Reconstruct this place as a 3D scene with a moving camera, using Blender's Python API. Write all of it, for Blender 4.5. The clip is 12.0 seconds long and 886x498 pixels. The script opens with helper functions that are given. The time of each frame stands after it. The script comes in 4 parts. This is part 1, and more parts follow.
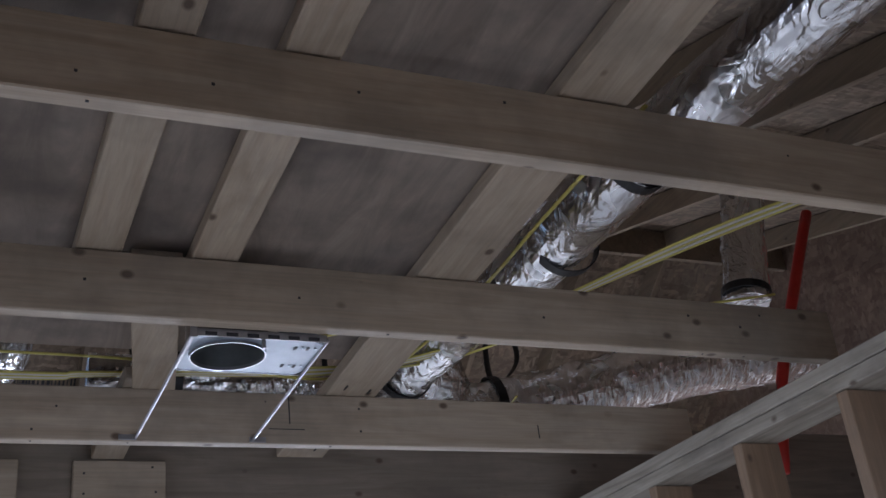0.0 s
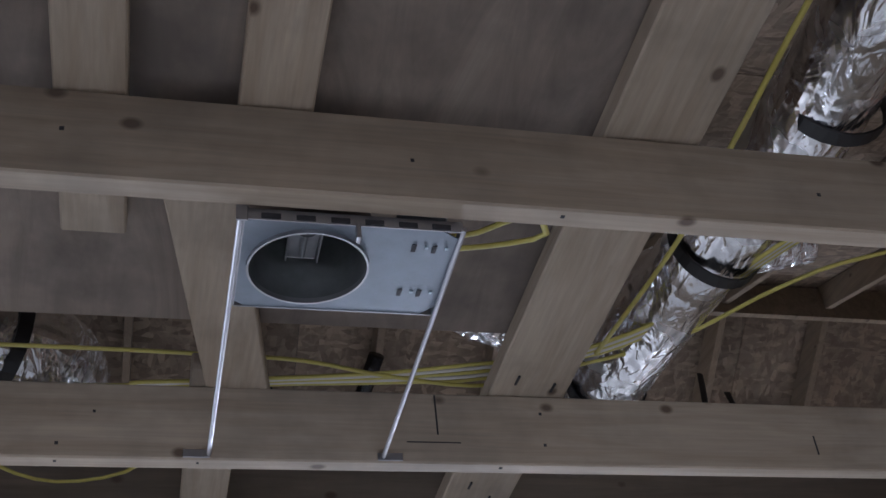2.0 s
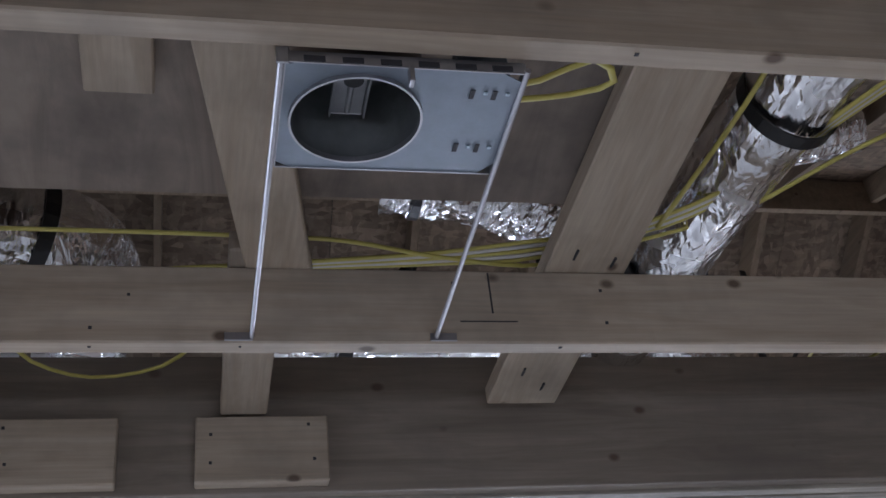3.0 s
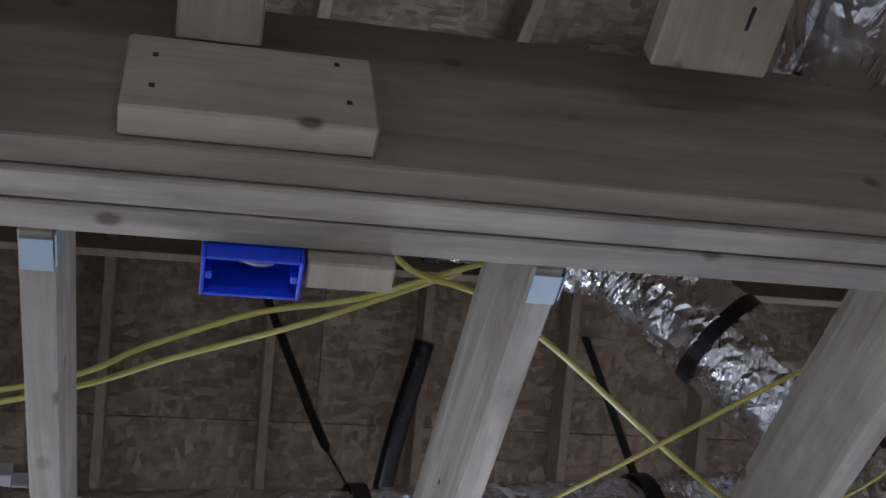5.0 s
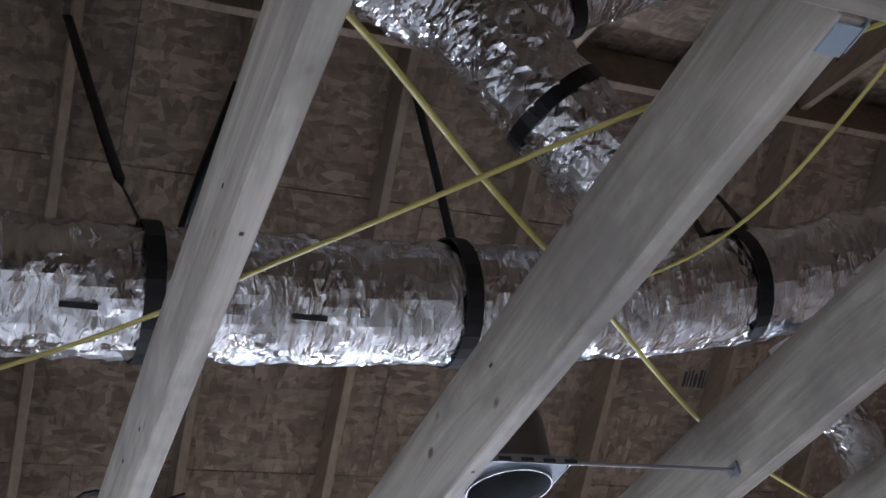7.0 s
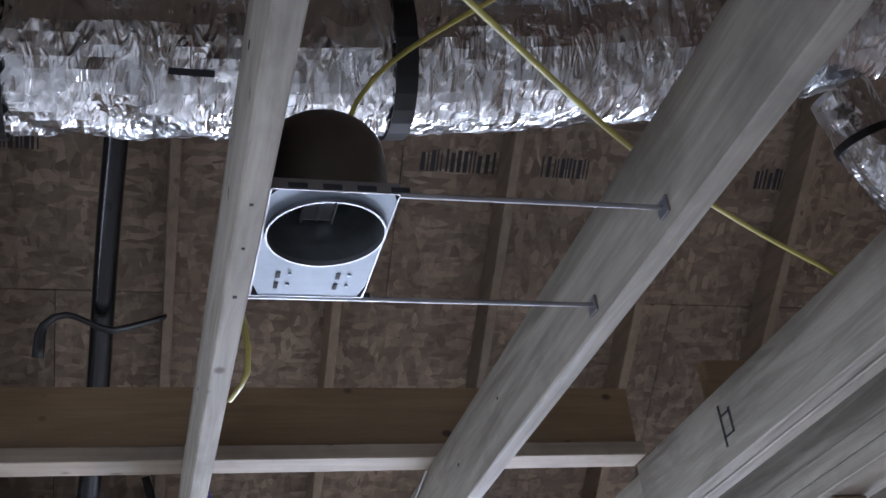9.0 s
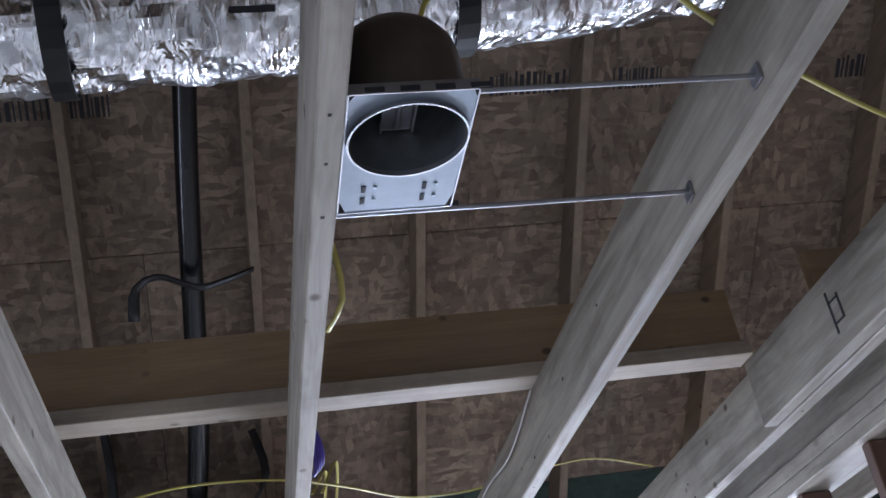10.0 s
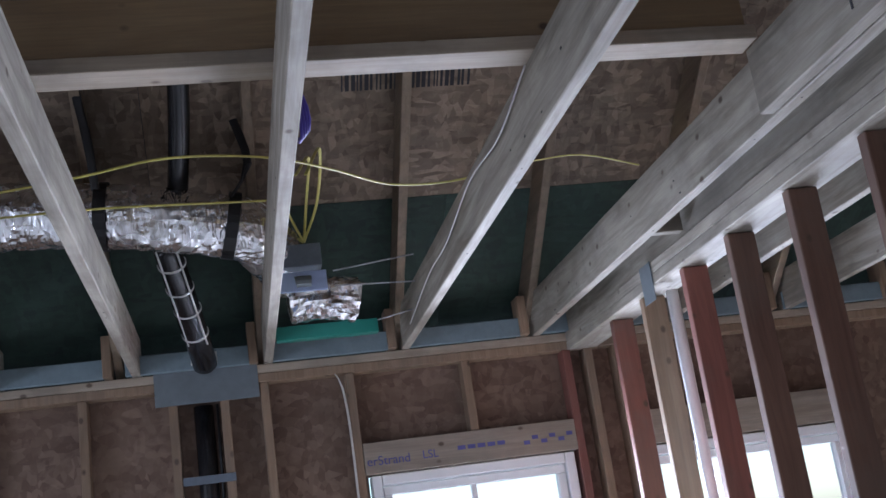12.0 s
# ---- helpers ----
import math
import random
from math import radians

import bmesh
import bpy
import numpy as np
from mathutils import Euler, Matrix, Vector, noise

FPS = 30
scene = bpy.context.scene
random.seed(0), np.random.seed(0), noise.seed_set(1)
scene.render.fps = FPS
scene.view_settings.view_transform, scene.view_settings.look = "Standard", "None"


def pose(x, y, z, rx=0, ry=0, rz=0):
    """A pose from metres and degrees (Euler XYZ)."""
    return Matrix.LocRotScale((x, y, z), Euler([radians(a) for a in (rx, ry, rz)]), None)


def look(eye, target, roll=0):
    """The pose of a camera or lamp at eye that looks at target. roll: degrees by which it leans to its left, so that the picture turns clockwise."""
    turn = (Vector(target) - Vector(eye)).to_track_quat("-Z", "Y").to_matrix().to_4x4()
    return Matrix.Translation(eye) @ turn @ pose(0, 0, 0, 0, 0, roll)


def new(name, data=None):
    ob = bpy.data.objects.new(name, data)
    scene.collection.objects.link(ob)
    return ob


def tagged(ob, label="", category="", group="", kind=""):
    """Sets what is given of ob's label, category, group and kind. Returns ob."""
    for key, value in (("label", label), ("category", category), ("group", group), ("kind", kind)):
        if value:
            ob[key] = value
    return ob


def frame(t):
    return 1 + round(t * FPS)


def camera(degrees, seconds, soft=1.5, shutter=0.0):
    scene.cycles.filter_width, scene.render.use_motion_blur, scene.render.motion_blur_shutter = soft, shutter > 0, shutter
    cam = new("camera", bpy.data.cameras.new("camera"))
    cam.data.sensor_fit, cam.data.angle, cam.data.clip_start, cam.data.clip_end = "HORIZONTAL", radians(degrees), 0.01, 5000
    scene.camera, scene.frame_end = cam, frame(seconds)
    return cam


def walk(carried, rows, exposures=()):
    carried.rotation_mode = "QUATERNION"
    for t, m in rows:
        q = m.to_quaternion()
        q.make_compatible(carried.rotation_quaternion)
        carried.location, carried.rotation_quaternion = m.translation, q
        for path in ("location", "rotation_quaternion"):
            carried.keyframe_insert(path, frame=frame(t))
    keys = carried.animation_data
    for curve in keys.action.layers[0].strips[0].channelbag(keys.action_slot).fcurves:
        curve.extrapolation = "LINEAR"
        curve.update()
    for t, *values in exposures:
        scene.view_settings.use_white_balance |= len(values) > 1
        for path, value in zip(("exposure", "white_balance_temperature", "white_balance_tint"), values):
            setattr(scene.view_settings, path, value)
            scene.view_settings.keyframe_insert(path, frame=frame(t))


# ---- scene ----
cam = camera(43.0, 12.0)

EXPOSURE = 1.0
PATH = [
    (0, (-0.874, -3.346, 1.578), (-0.063, -1.747, 2.464), -7.1),
    (0.5, (-0.655, -3.020, 1.609), (-0.084, -1.331, 2.517), -5.5),
    (1, (-0.547, -2.781, 1.602), (-0.090, -1.097, 2.580), -5.7),
    (1.5, (-0.516, -2.517, 1.610), (-0.004, -0.940, 2.728), -6.3),
    (2, (-0.460, -2.332, 1.611), (-0.001, -0.785, 2.792), -6.4),
    (2.5, (-0.444, -2.260, 1.620), (-0.051, -0.664, 2.759), -5.0),
    (3, (-0.471, -2.164, 1.624), (-0.048, -0.527, 2.692), -6.7),
    (3.5, (-0.469, -1.982, 1.570), (0.057, -0.290, 2.498), -7.6),
    (3.7, (-0.406, -1.812, 1.533), (0.105, -0.130, 2.486), -8.7),
    (5.3, (-0.395, -0.604, 1.490), (0.040, 0.607, 3.021), -10.6),
    (5.5, (-0.400, -0.596, 1.511), (0.037, 0.620, 3.037), -10.9),
    (6, (-0.384, -0.550, 1.525), (0.021, 0.723, 3.013), -8.4),
    (6.5, (-0.368, -0.539, 1.558), (0.217, 0.850, 2.873), -8.8),
    (7, (-0.275, -0.438, 1.572), (0.483, 0.980, 2.760), -10.6),
    (7.5, (0.004, -0.454, 1.629), (0.726, 1.082, 2.687), -7.3),
    (7.7, (0.065, -0.410, 1.650), (0.826, 1.153, 2.639), -7.0),
    (9.3, (0.463, 0.049, 1.628), (0.918, 1.702, 2.657), -7.9),
    (9.5, (0.459, 0.065, 1.631), (0.878, 1.746, 2.629), -8.4),
    (10, (0.429, 0.074, 1.603), (0.820, 1.783, 2.564), -10.9),
    (10.5, (0.427, 0.111, 1.565), (0.806, 1.868, 2.440), -13.1),
    (11, (0.421, 0.201, 1.537), (0.762, 2.035, 2.258), -9.5),
    (11.5, (0.416, 0.214, 1.519), (0.780, 2.090, 2.110), -9.1),
    (12, (0.400, 0.225, 1.487), (0.793, 2.110, 2.026), -8.2),
]
walk(cam, [(t, look(eye, target, roll)) for t, eye, target, roll in PATH],
     exposures=[(0.0, EXPOSURE, 5700, 12), (6.5, EXPOSURE, 5700, 12), (9.5, EXPOSURE - 0.25, 5600, 12), (12.0, EXPOSURE - 0.35, 5550, 13)])

# ---- world and large lights ----
world = bpy.data.worlds.new("sky")
scene.world = world
world.use_nodes = True
wn = world.node_tree
sky = wn.nodes.new("ShaderNodeTexSky")
sky.sky_type, sky.sun_disc = "NISHITA", False
sky.sun_elevation, sky.sun_rotation = radians(35), radians(200)
wn.links.new(sky.outputs[0], wn.nodes["Background"].inputs[0])
wn.nodes["Background"].inputs[1].default_value = 0.15
sun = new("sun", bpy.data.lights.new("sun", "SUN"))
sun.data.energy, sun.data.angle, sun.data.color = 1.0, radians(12), (1.0, 0.95, 0.88)
sun.matrix_world = look((4, -20, 16), (0, 0, 0))


def daylight_lamp(eye, target, w, h, watts):
    """An area lamp for daylight, set in a window or in an added wall opening."""
    lamp = new("daylight_lamp", bpy.data.lights.new("daylight_lamp", "AREA"))
    lamp.data.shape, lamp.data.size, lamp.data.size_y = "RECTANGLE", w, h
    lamp.data.energy, lamp.data.color = watts, (0.87, 0.905, 1.0)
    lamp.matrix_world = look(eye, target)


daylight_lamp((1.43, 5.16, 1.40), (1.43, 3.0, 0.0), 0.85, 0.9, 72)
daylight_lamp((2.75, 5.16, 1.40), (2.75, 3.0, 0.0), 0.95, 0.9, 72)
# added west lamp in an invented opening, brightens the near room floor
daylight_lamp((-3.14, -2.0, 1.35), (-2.45, -2.0, 0.0), 2.3, 1.2, 44)
daylight_lamp((0.1, -3.80, 1.40), (0.1, -3.05, 0.0), 1.7, 1.0, 35)
# second added west lamp, its opening is invented too
daylight_lamp((-3.14, 2.6, 1.35), (-1.2, 2.6, 0.0), 2.3, 1.2, 48)

# ---- materials ----


def rgb(c):
    return (c[0], c[1], c[2], 1.0)


class Mat:
    """A small node builder round a Principled shader."""

    def __init__(self, name, rough=0.6, metal=0.0):
        self.m = bpy.data.materials.new(name)
        self.m.use_nodes = True
        self.t = self.m.node_tree
        self.b = self.t.nodes["Principled BSDF"]
        self.b.inputs["Roughness"].default_value = rough
        self.b.inputs["Metallic"].default_value = metal
        self.co = self.t.nodes.new("ShaderNodeTexCoord").outputs["Object"]

    def node(self, kind, **inputs):
        n = self.t.nodes.new(kind)
        for k, v in inputs.items():
            key = k.replace("_", " ")
            if hasattr(v, "is_linked"):
                self.t.links.new(v, n.inputs[key])
            else:
                n.inputs[key].default_value = v
        return n

    def mapped(self, scale, rot=(0, 0, 0)):
        info = self.t.nodes.new("ShaderNodeObjectInfo")
        mul = self.t.nodes.new("ShaderNodeVectorMath")
        mul.operation = "MULTIPLY_ADD"
        self.t.links.new(info.outputs["Random"], mul.inputs[0])
        mul.inputs[1].default_value = (7.3, 11.1, 5.7)
        self.t.links.new(self.co, mul.inputs[2])
        n = self.t.nodes.new("ShaderNodeMapping")
        self.t.links.new(mul.outputs[0], n.inputs[0])
        n.inputs["Scale"].default_value = scale
        n.inputs["Rotation"].default_value = rot
        return n.outputs[0]

    def noise(self, vec, scale, detail=4.0, rough=0.6, dist=0.0):
        return self.node("ShaderNodeTexNoise", Vector=vec, Scale=scale, Detail=detail, Roughness=rough, Distortion=dist).outputs["Fac"]

    def ramp(self, fac, stops):
        n = self.node("ShaderNodeValToRGB", Fac=fac)
        e = n.color_ramp.elements
        while len(e) < len(stops):
            e.new(0.5)
        for el, (p, c) in zip(e, stops):
            el.position, el.color = p, rgb(c)
        return n.outputs["Color"]

    def mix(self, fac, a, b, mode="MIX"):
        n = self.t.nodes.new("ShaderNodeMix")
        n.data_type, n.blend_type = "RGBA", mode
        for i, v in ((0, fac), (6, a), (7, b)):
            if hasattr(v, "is_linked"):
                self.t.links.new(v, n.inputs[i])
            else:
                n.inputs[i].default_value = v if i == 0 else rgb(v)
        return n.outputs[2]

    def vary(self, col, lo=0.82, hi=1.1):
        info = self.t.nodes.new("ShaderNodeObjectInfo")
        r = self.node("ShaderNodeMapRange", Value=info.outputs["Random"])
        r.inputs["To Min"].default_value, r.inputs["To Max"].default_value = lo, hi
        n = self.t.nodes.new("ShaderNodeVectorMath")
        n.operation = "SCALE"
        self.t.links.new(col, n.inputs[0])
        self.t.links.new(r.outputs[0], n.inputs["Scale"])
        return n.outputs[0]

    def color(self, v):
        if hasattr(v, "is_linked"):
            self.t.links.new(v, self.b.inputs["Base Color"])
        else:
            self.b.inputs["Base Color"].default_value = rgb(v)
        return self

    def bump(self, h, strength, dist=0.002):
        n = self.node("ShaderNodeBump", Height=h)
        n.inputs["Strength"].default_value, n.inputs["Distance"].default_value = strength, dist
        self.t.links.new(n.outputs[0], self.b.inputs["Normal"])
        return self


def wood(name, axis, pale, dark, stain=0.5):
    """Sawn softwood with grain along one axis, knots and grubby stains."""
    m = Mat(name, 0.72)
    sc = [24.0, 24.0, 24.0]
    sc["xyz".index(axis)] = 2.2
    grain_co = m.mapped(sc)
    g = m.noise(grain_co, 1.0, 5, 0.6, 0.8)
    col = m.ramp(g, [(0.32, dark), (0.62, pale)])
    fine = [160.0] * 3
    fine["xyz".index(axis)] = 5.0
    fg = m.noise(m.mapped(fine), 1.0, 3, 0.6)
    col = m.mix(0.6, col, m.ramp(fg, [(0.3, [c * 0.62 for c in pale]), (0.7, pale)]), "MULTIPLY")
    # knots, long in the grain
    ks = [12.0, 12.0, 12.0]
    ks["xyz".index(axis)] = 8.5
    v = m.node("ShaderNodeTexVoronoi", Vector=m.mapped(ks), Scale=1.0, Randomness=1.0)
    kn = m.ramp(v.outputs["Distance"], [(0.075, (1, 1, 1)), (0.15, (0, 0, 0))])
    pick = m.node("ShaderNodeSeparateColor", Color=v.outputs["Color"]).outputs[0]
    kn = m.mix(1.0, kn, m.ramp(pick, [(0.42, (0, 0, 0)), (0.55, (0.95, 0.95, 0.95))]), "MULTIPLY")
    col = m.mix(kn, col, (0.085, 0.055, 0.035))
    # grey handling marks
    st = m.noise(m.mapped((2.2, 2.2, 2.2)), 1.0, 5, 0.65)
    sf = m.ramp(st, [(0.48, (0, 0, 0)), (0.66, (stain, stain, stain))])
    col = m.mix(sf, col, (0.14, 0.12, 0.10))
    m.color(m.vary(col, 0.85, 1.1))
    return m.bump(fg, 0.25, 0.001).m


WOOD = {a: wood("spruce_" + a, a, (0.58, 0.51, 0.42), (0.45, 0.38, 0.30)) for a in "xyz"}
# same spruce, with the cool bluish light put into its greyer colour
GREY = {a: wood("cool_lit_spruce_" + a, a, (0.57, 0.53, 0.46), (0.31, 0.28, 0.23), 0.6) for a in "xyz"}
DARKWOOD = wood("rafter_spruce", "y", (0.42, 0.34, 0.25), (0.31, 0.245, 0.175), 0.35)
# front ply of the beam: shade on its face is put into this darker brown
SHADEBEAM = wood("shaded_beam_wood", "x", (0.40, 0.35, 0.29), (0.27, 0.23, 0.185), 0.6)
TAN = wood("strongback_spruce", "x", (0.50, 0.38, 0.23), (0.40, 0.29, 0.17), 0.2)
PINK = wood("red_stained_stud", "z", (0.40, 0.19, 0.15), (0.29, 0.13, 0.10), 0.4)
# brownish near studs, colour darkened because they stand against the light
BACKLITSTUD = wood("backlit_brown_stud", "z", (0.30, 0.19, 0.14), (0.21, 0.125, 0.09), 0.4)
STUD = wood("stud_spruce", "z", (0.46, 0.35, 0.25), (0.33, 0.24, 0.16), 0.35)


def strand_board(name, a, b, c):
    m = Mat(name, 0.8)
    co = m.mapped((9, 30, 18), (0, 0, 0.4))
    v = m.node("ShaderNodeTexVoronoi", Vector=co, Scale=1.6, Randomness=1.0)
    co2 = m.mapped((26, 9, 18), (0, 0, -0.5))
    v2 = m.node("ShaderNodeTexVoronoi", Vector=co2, Scale=1.5, Randomness=1.0)
    s1 = m.node("ShaderNodeSeparateColor", Color=v.outputs["Color"]).outputs[0]
    s2 = m.node("ShaderNodeSeparateColor", Color=v2.outputs["Color"]).outputs[0]
    c1 = m.ramp(s1, [(0.0, a), (0.6, b), (1.0, c)])
    c2 = m.ramp(s2, [(0.0, a), (0.6, b), (1.0, c)])
    n = m.noise(m.mapped((5, 5, 5)), 1.0, 5, 0.7, 1.2)
    col = m.mix(m.ramp(n, [(0.4, (0, 0, 0)), (0.6, (1, 1, 1))]), c1, c2)
    big = m.noise(m.mapped((1.6, 1.6, 1.6)), 1.0, 4, 0.6)
    col = m.mix(0.6, col, m.ramp(big, [(0.35, (0.62, 0.6, 0.58)), (0.65, (1.05, 1.0, 0.95))]), "MULTIPLY")
    m.color(m.vary(col, 0.85, 1.08))
    return m.bump(s1, 0.3, 0.0015).m


OSB = strand_board("roof_strand_board", (0.12, 0.088, 0.06), (0.21, 0.16, 0.115), (0.32, 0.25, 0.185))
OSBWALL = strand_board("wall_strand_board", (0.14, 0.088, 0.064), (0.205, 0.14, 0.10), (0.27, 0.19, 0.145))
GREEN = strand_board("green_faced_board", (0.018, 0.034, 0.026), (0.024, 0.05, 0.036), (0.034, 0.06, 0.046))


def plywood():
    m = Mat("deck_plywood", 0.8)
    g = m.noise(m.mapped((13, 2.2, 13), (0, 0, 0.15)), 1.0, 6, 0.65, 1.0)
    col = m.ramp(g, [(0.3, (0.16, 0.13, 0.105)), (0.7, (0.30, 0.25, 0.205))])
    st = m.noise(m.mapped((3, 3, 3)), 1.0, 5, 0.6)
    col = m.mix(m.ramp(st, [(0.45, (0, 0, 0)), (0.65, (0.75, 0.75, 0.75))]), col, (0.10, 0.085, 0.075))
    return m.color(col).bump(g, 0.2).m


PLY = plywood()


def foil():
    m = Mat("aluminium_foil", 0.22, 1.0)
    wide = m.noise(m.mapped((7, 7, 7)), 1.0, 2, 0.5, 0.8)
    n1 = m.noise(m.mapped((30, 11, 11)), 1.0, 2, 0.45, 1.6)
    v = m.node("ShaderNodeTexVoronoi", Vector=m.mapped((26, 15, 15)), Scale=1.0, Randomness=1.0)
    h = m.node("ShaderNodeMath")
    h.operation = "MULTIPLY_ADD"
    m.t.links.new(v.outputs["Distance"], h.inputs[0])
    h.inputs[1].default_value = 0.35
    m.t.links.new(n1, h.inputs[2])
    h2 = m.node("ShaderNodeMath")
    h2.operation = "MULTIPLY_ADD"
    m.t.links.new(wide, h2.inputs[0])
    h2.inputs[1].default_value = 1.2
    m.t.links.new(h.outputs[0], h2.inputs[2])
    m.color(m.ramp(n1, [(0.3, (0.86, 0.87, 0.90)), (0.7, (0.96, 0.97, 0.98))]))
    m.t.links.new(m.ramp(wide, [(0.35, (0.13, 0.13, 0.13)), (0.65, (0.32, 0.32, 0.32))]), m.b.inputs["Roughness"])
    return m.bump(h2.outputs[0], 0.6, 0.014).m


FOIL = foil()


def plain(name, c, rough=0.5, metal=0.0, spread=0.25, scale=14.0, bump=0.1):
    m = Mat(name, rough, metal)
    n = m.noise(m.mapped((scale,) * 3), 1.0, 5, 0.65)
    m.color(m.ramp(n, [(0.3, [v * (1 - spread) for v in c]), (0.7, c)]))
    return m.bump(n, bump, 0.001).m


GALV = plain("galvanised_steel", (0.17, 0.20, 0.24), 0.5, 0.35, 0.15, 40)
STEEL = plain("dull_steel_rod", (0.42, 0.42, 0.44), 0.4, 0.9)
CANIN = plain("lamp_can_steel", (0.27, 0.29, 0.29), 0.32, 0.8, 0.3, 18)
CANOUT = plain("lamp_housing_brown", (0.19, 0.16, 0.14), 0.4, 0.7, 0.3, 10)
BLACK = plain("black_rubber_strap", (0.012, 0.012, 0.013), 0.45)
PIPE = plain("black_pipe_plastic", (0.014, 0.014, 0.016), 0.22)
YELLOW = plain("yellow_cable_sheath", (0.52, 0.46, 0.11), 0.45, 0, 0.15, 30)
WHITE = plain("white_cable_sheath", (0.62, 0.60, 0.57), 0.5, 0, 0.15, 30)
BLUE = plain("blue_box_plastic", (0.02, 0.06, 0.62), 0.35, 0, 0.15, 20)
VIOLET = plain("violet_cable_sheath", (0.09, 0.06, 0.40), 0.4)
VINYL = plain("white_vinyl", (0.78, 0.79, 0.80), 0.35, 0, 0.04, 6)
PLATE = plain("grey_primed_steel", (0.20, 0.23, 0.25), 0.5, 0.3, 0.2, 12)
PALEPLATE = plain("pale_steel_plate", (0.36, 0.44, 0.50), 0.4, 0.5, 0.15, 25)
TEAL = plain("teal_painted_panel", (0.02, 0.22, 0.17), 0.5, 0, 0.15, 10)
RED = plain("red_plastic_pipe", (0.55, 0.03, 0.02), 0.4)
INK = plain("black_ink", (0.03, 0.03, 0.035), 0.8)
BLUEINK = plain("blue_ink", (0.10, 0.10, 0.30), 0.8)
LABEL = plain("pale_blue_label", (0.42, 0.52, 0.78), 0.5, 0, 0.1, 20)
PAPER = plain("white_label", (0.75, 0.75, 0.72), 0.6, 0, 0.1, 20)
FOAM = plain("grey_blue_foam", (0.20, 0.26, 0.29), 0.8, 0, 0.2, 20)
GROUND = plain("bare_ground", (0.30, 0.27, 0.22), 0.9, 0, 0.4, 0.6)
# floor stays out of view; paleness chosen to reflect light up to the joists
FLOORM = strand_board("pale_bounce_floor_board", (0.37, 0.36, 0.34), (0.44, 0.43, 0.41), (0.51, 0.495, 0.47))


def glass():
    m = bpy.data.materials.new("window_glass")
    m.use_nodes = True
    b = m.node_tree.nodes["Principled BSDF"]
    b.inputs["Roughness"].default_value = 0.0
    b.inputs["Transmission Weight"].default_value = 1.0
    b.inputs["IOR"].default_value = 1.02
    return m


GLASS = glass()

# ---- mesh helpers ----


def add_box(bm, x0, x1, y0, y1, z0, z1, bevel=0.0025):
    vs = [bm.verts.new((x, y, z)) for x in (x0, x1) for y in (y0, y1) for z in (z0, z1)]
    fs = [(0, 1, 3, 2), (4, 6, 7, 5), (0, 4, 5, 1), (2, 3, 7, 6), (0, 2, 6, 4), (1, 5, 7, 3)]
    faces = [bm.faces.new([vs[i] for i in f]) for f in fs]
    if bevel:
        edges = {e for f in faces for e in f.edges}
        bmesh.ops.bevel(bm, geom=list(edges), offset=bevel, segments=1, affect="EDGES")
    return vs


def boxes(*rows, bevel=0.0025):
    bm = bmesh.new()
    for r in rows:
        add_box(bm, *r, bevel=bevel)
    return bm


def slanted(x0, x1, ya, za, yb, zb, depth, bevel=0.0025, xb=None):
    """A plank from (ya, za) to (yb, zb), measured at its lower edge, with an upright depth; xb shifts its far end sideways."""
    xb = 0.0 if xb is None else xb
    bm = bmesh.new()
    vs = []
    for y, z, dx in ((ya, za, 0.0), (yb, zb, xb)):
        for x in (x0, x1):
            for dz in (0.0, depth):
                vs.append(bm.verts.new((x + dx, y, z + dz)))
    for f in ((0, 1, 3, 2), (4, 6, 7, 5), (0, 4, 5, 1), (2, 3, 7, 6), (0, 2, 6, 4), (1, 5, 7, 3)):
        bm.faces.new([vs[i] for i in f])
    bmesh.ops.recalc_face_normals(bm, faces=bm.faces)
    if bevel:
        bmesh.ops.bevel(bm, geom=list(bm.edges), offset=bevel, segments=1, affect="EDGES")
    return bm


def mesh_ob(name, bm, material, smooth=False):
    bmesh.ops.recalc_face_normals(bm, faces=bm.faces)
    me = bpy.data.meshes.new(name)
    bm.to_mesh(me)
    bm.free()
    me.materials.append(material)
    if smooth:
        me.polygons.foreach_set("use_smooth", [True] * len(me.polygons))
    return new(name, me)


def part(name, bm, material, parent, label="", smooth=False):
    ob = mesh_ob(name, bm, material, smooth)
    ob.parent = parent
    return tagged(ob, label)


def thing(name, bm, material, label, category, group="", kind="", smooth=False):
    return tagged(mesh_ob(name, bm, material, smooth), label, category, group, kind)


def empty(name, at, label, category, group=""):
    """A thing made of parts. Its parts are built in place, so the base stays at the origin."""
    return tagged(new(name), label, category, group)


def curve_points(pts, step):
    """A smooth line through the points."""
    ps = [Vector(p) for p in pts]
    ps = [2 * ps[0] - ps[1]] + ps + [2 * ps[-1] - ps[-2]]
    out = []
    for a, b, c, d in zip(ps, ps[1:], ps[2:], ps[3:]):
        n = max(2, int((c - b).length / step))
        for i in range(n):
            t = i / n
            out.append(0.5 * (2 * b + (c - a) * t + (2 * a - 5 * b + 4 * c - d) * t * t + (3 * b - a - 3 * c + d) * t ** 3))
    out.append(ps[-2])
    return out


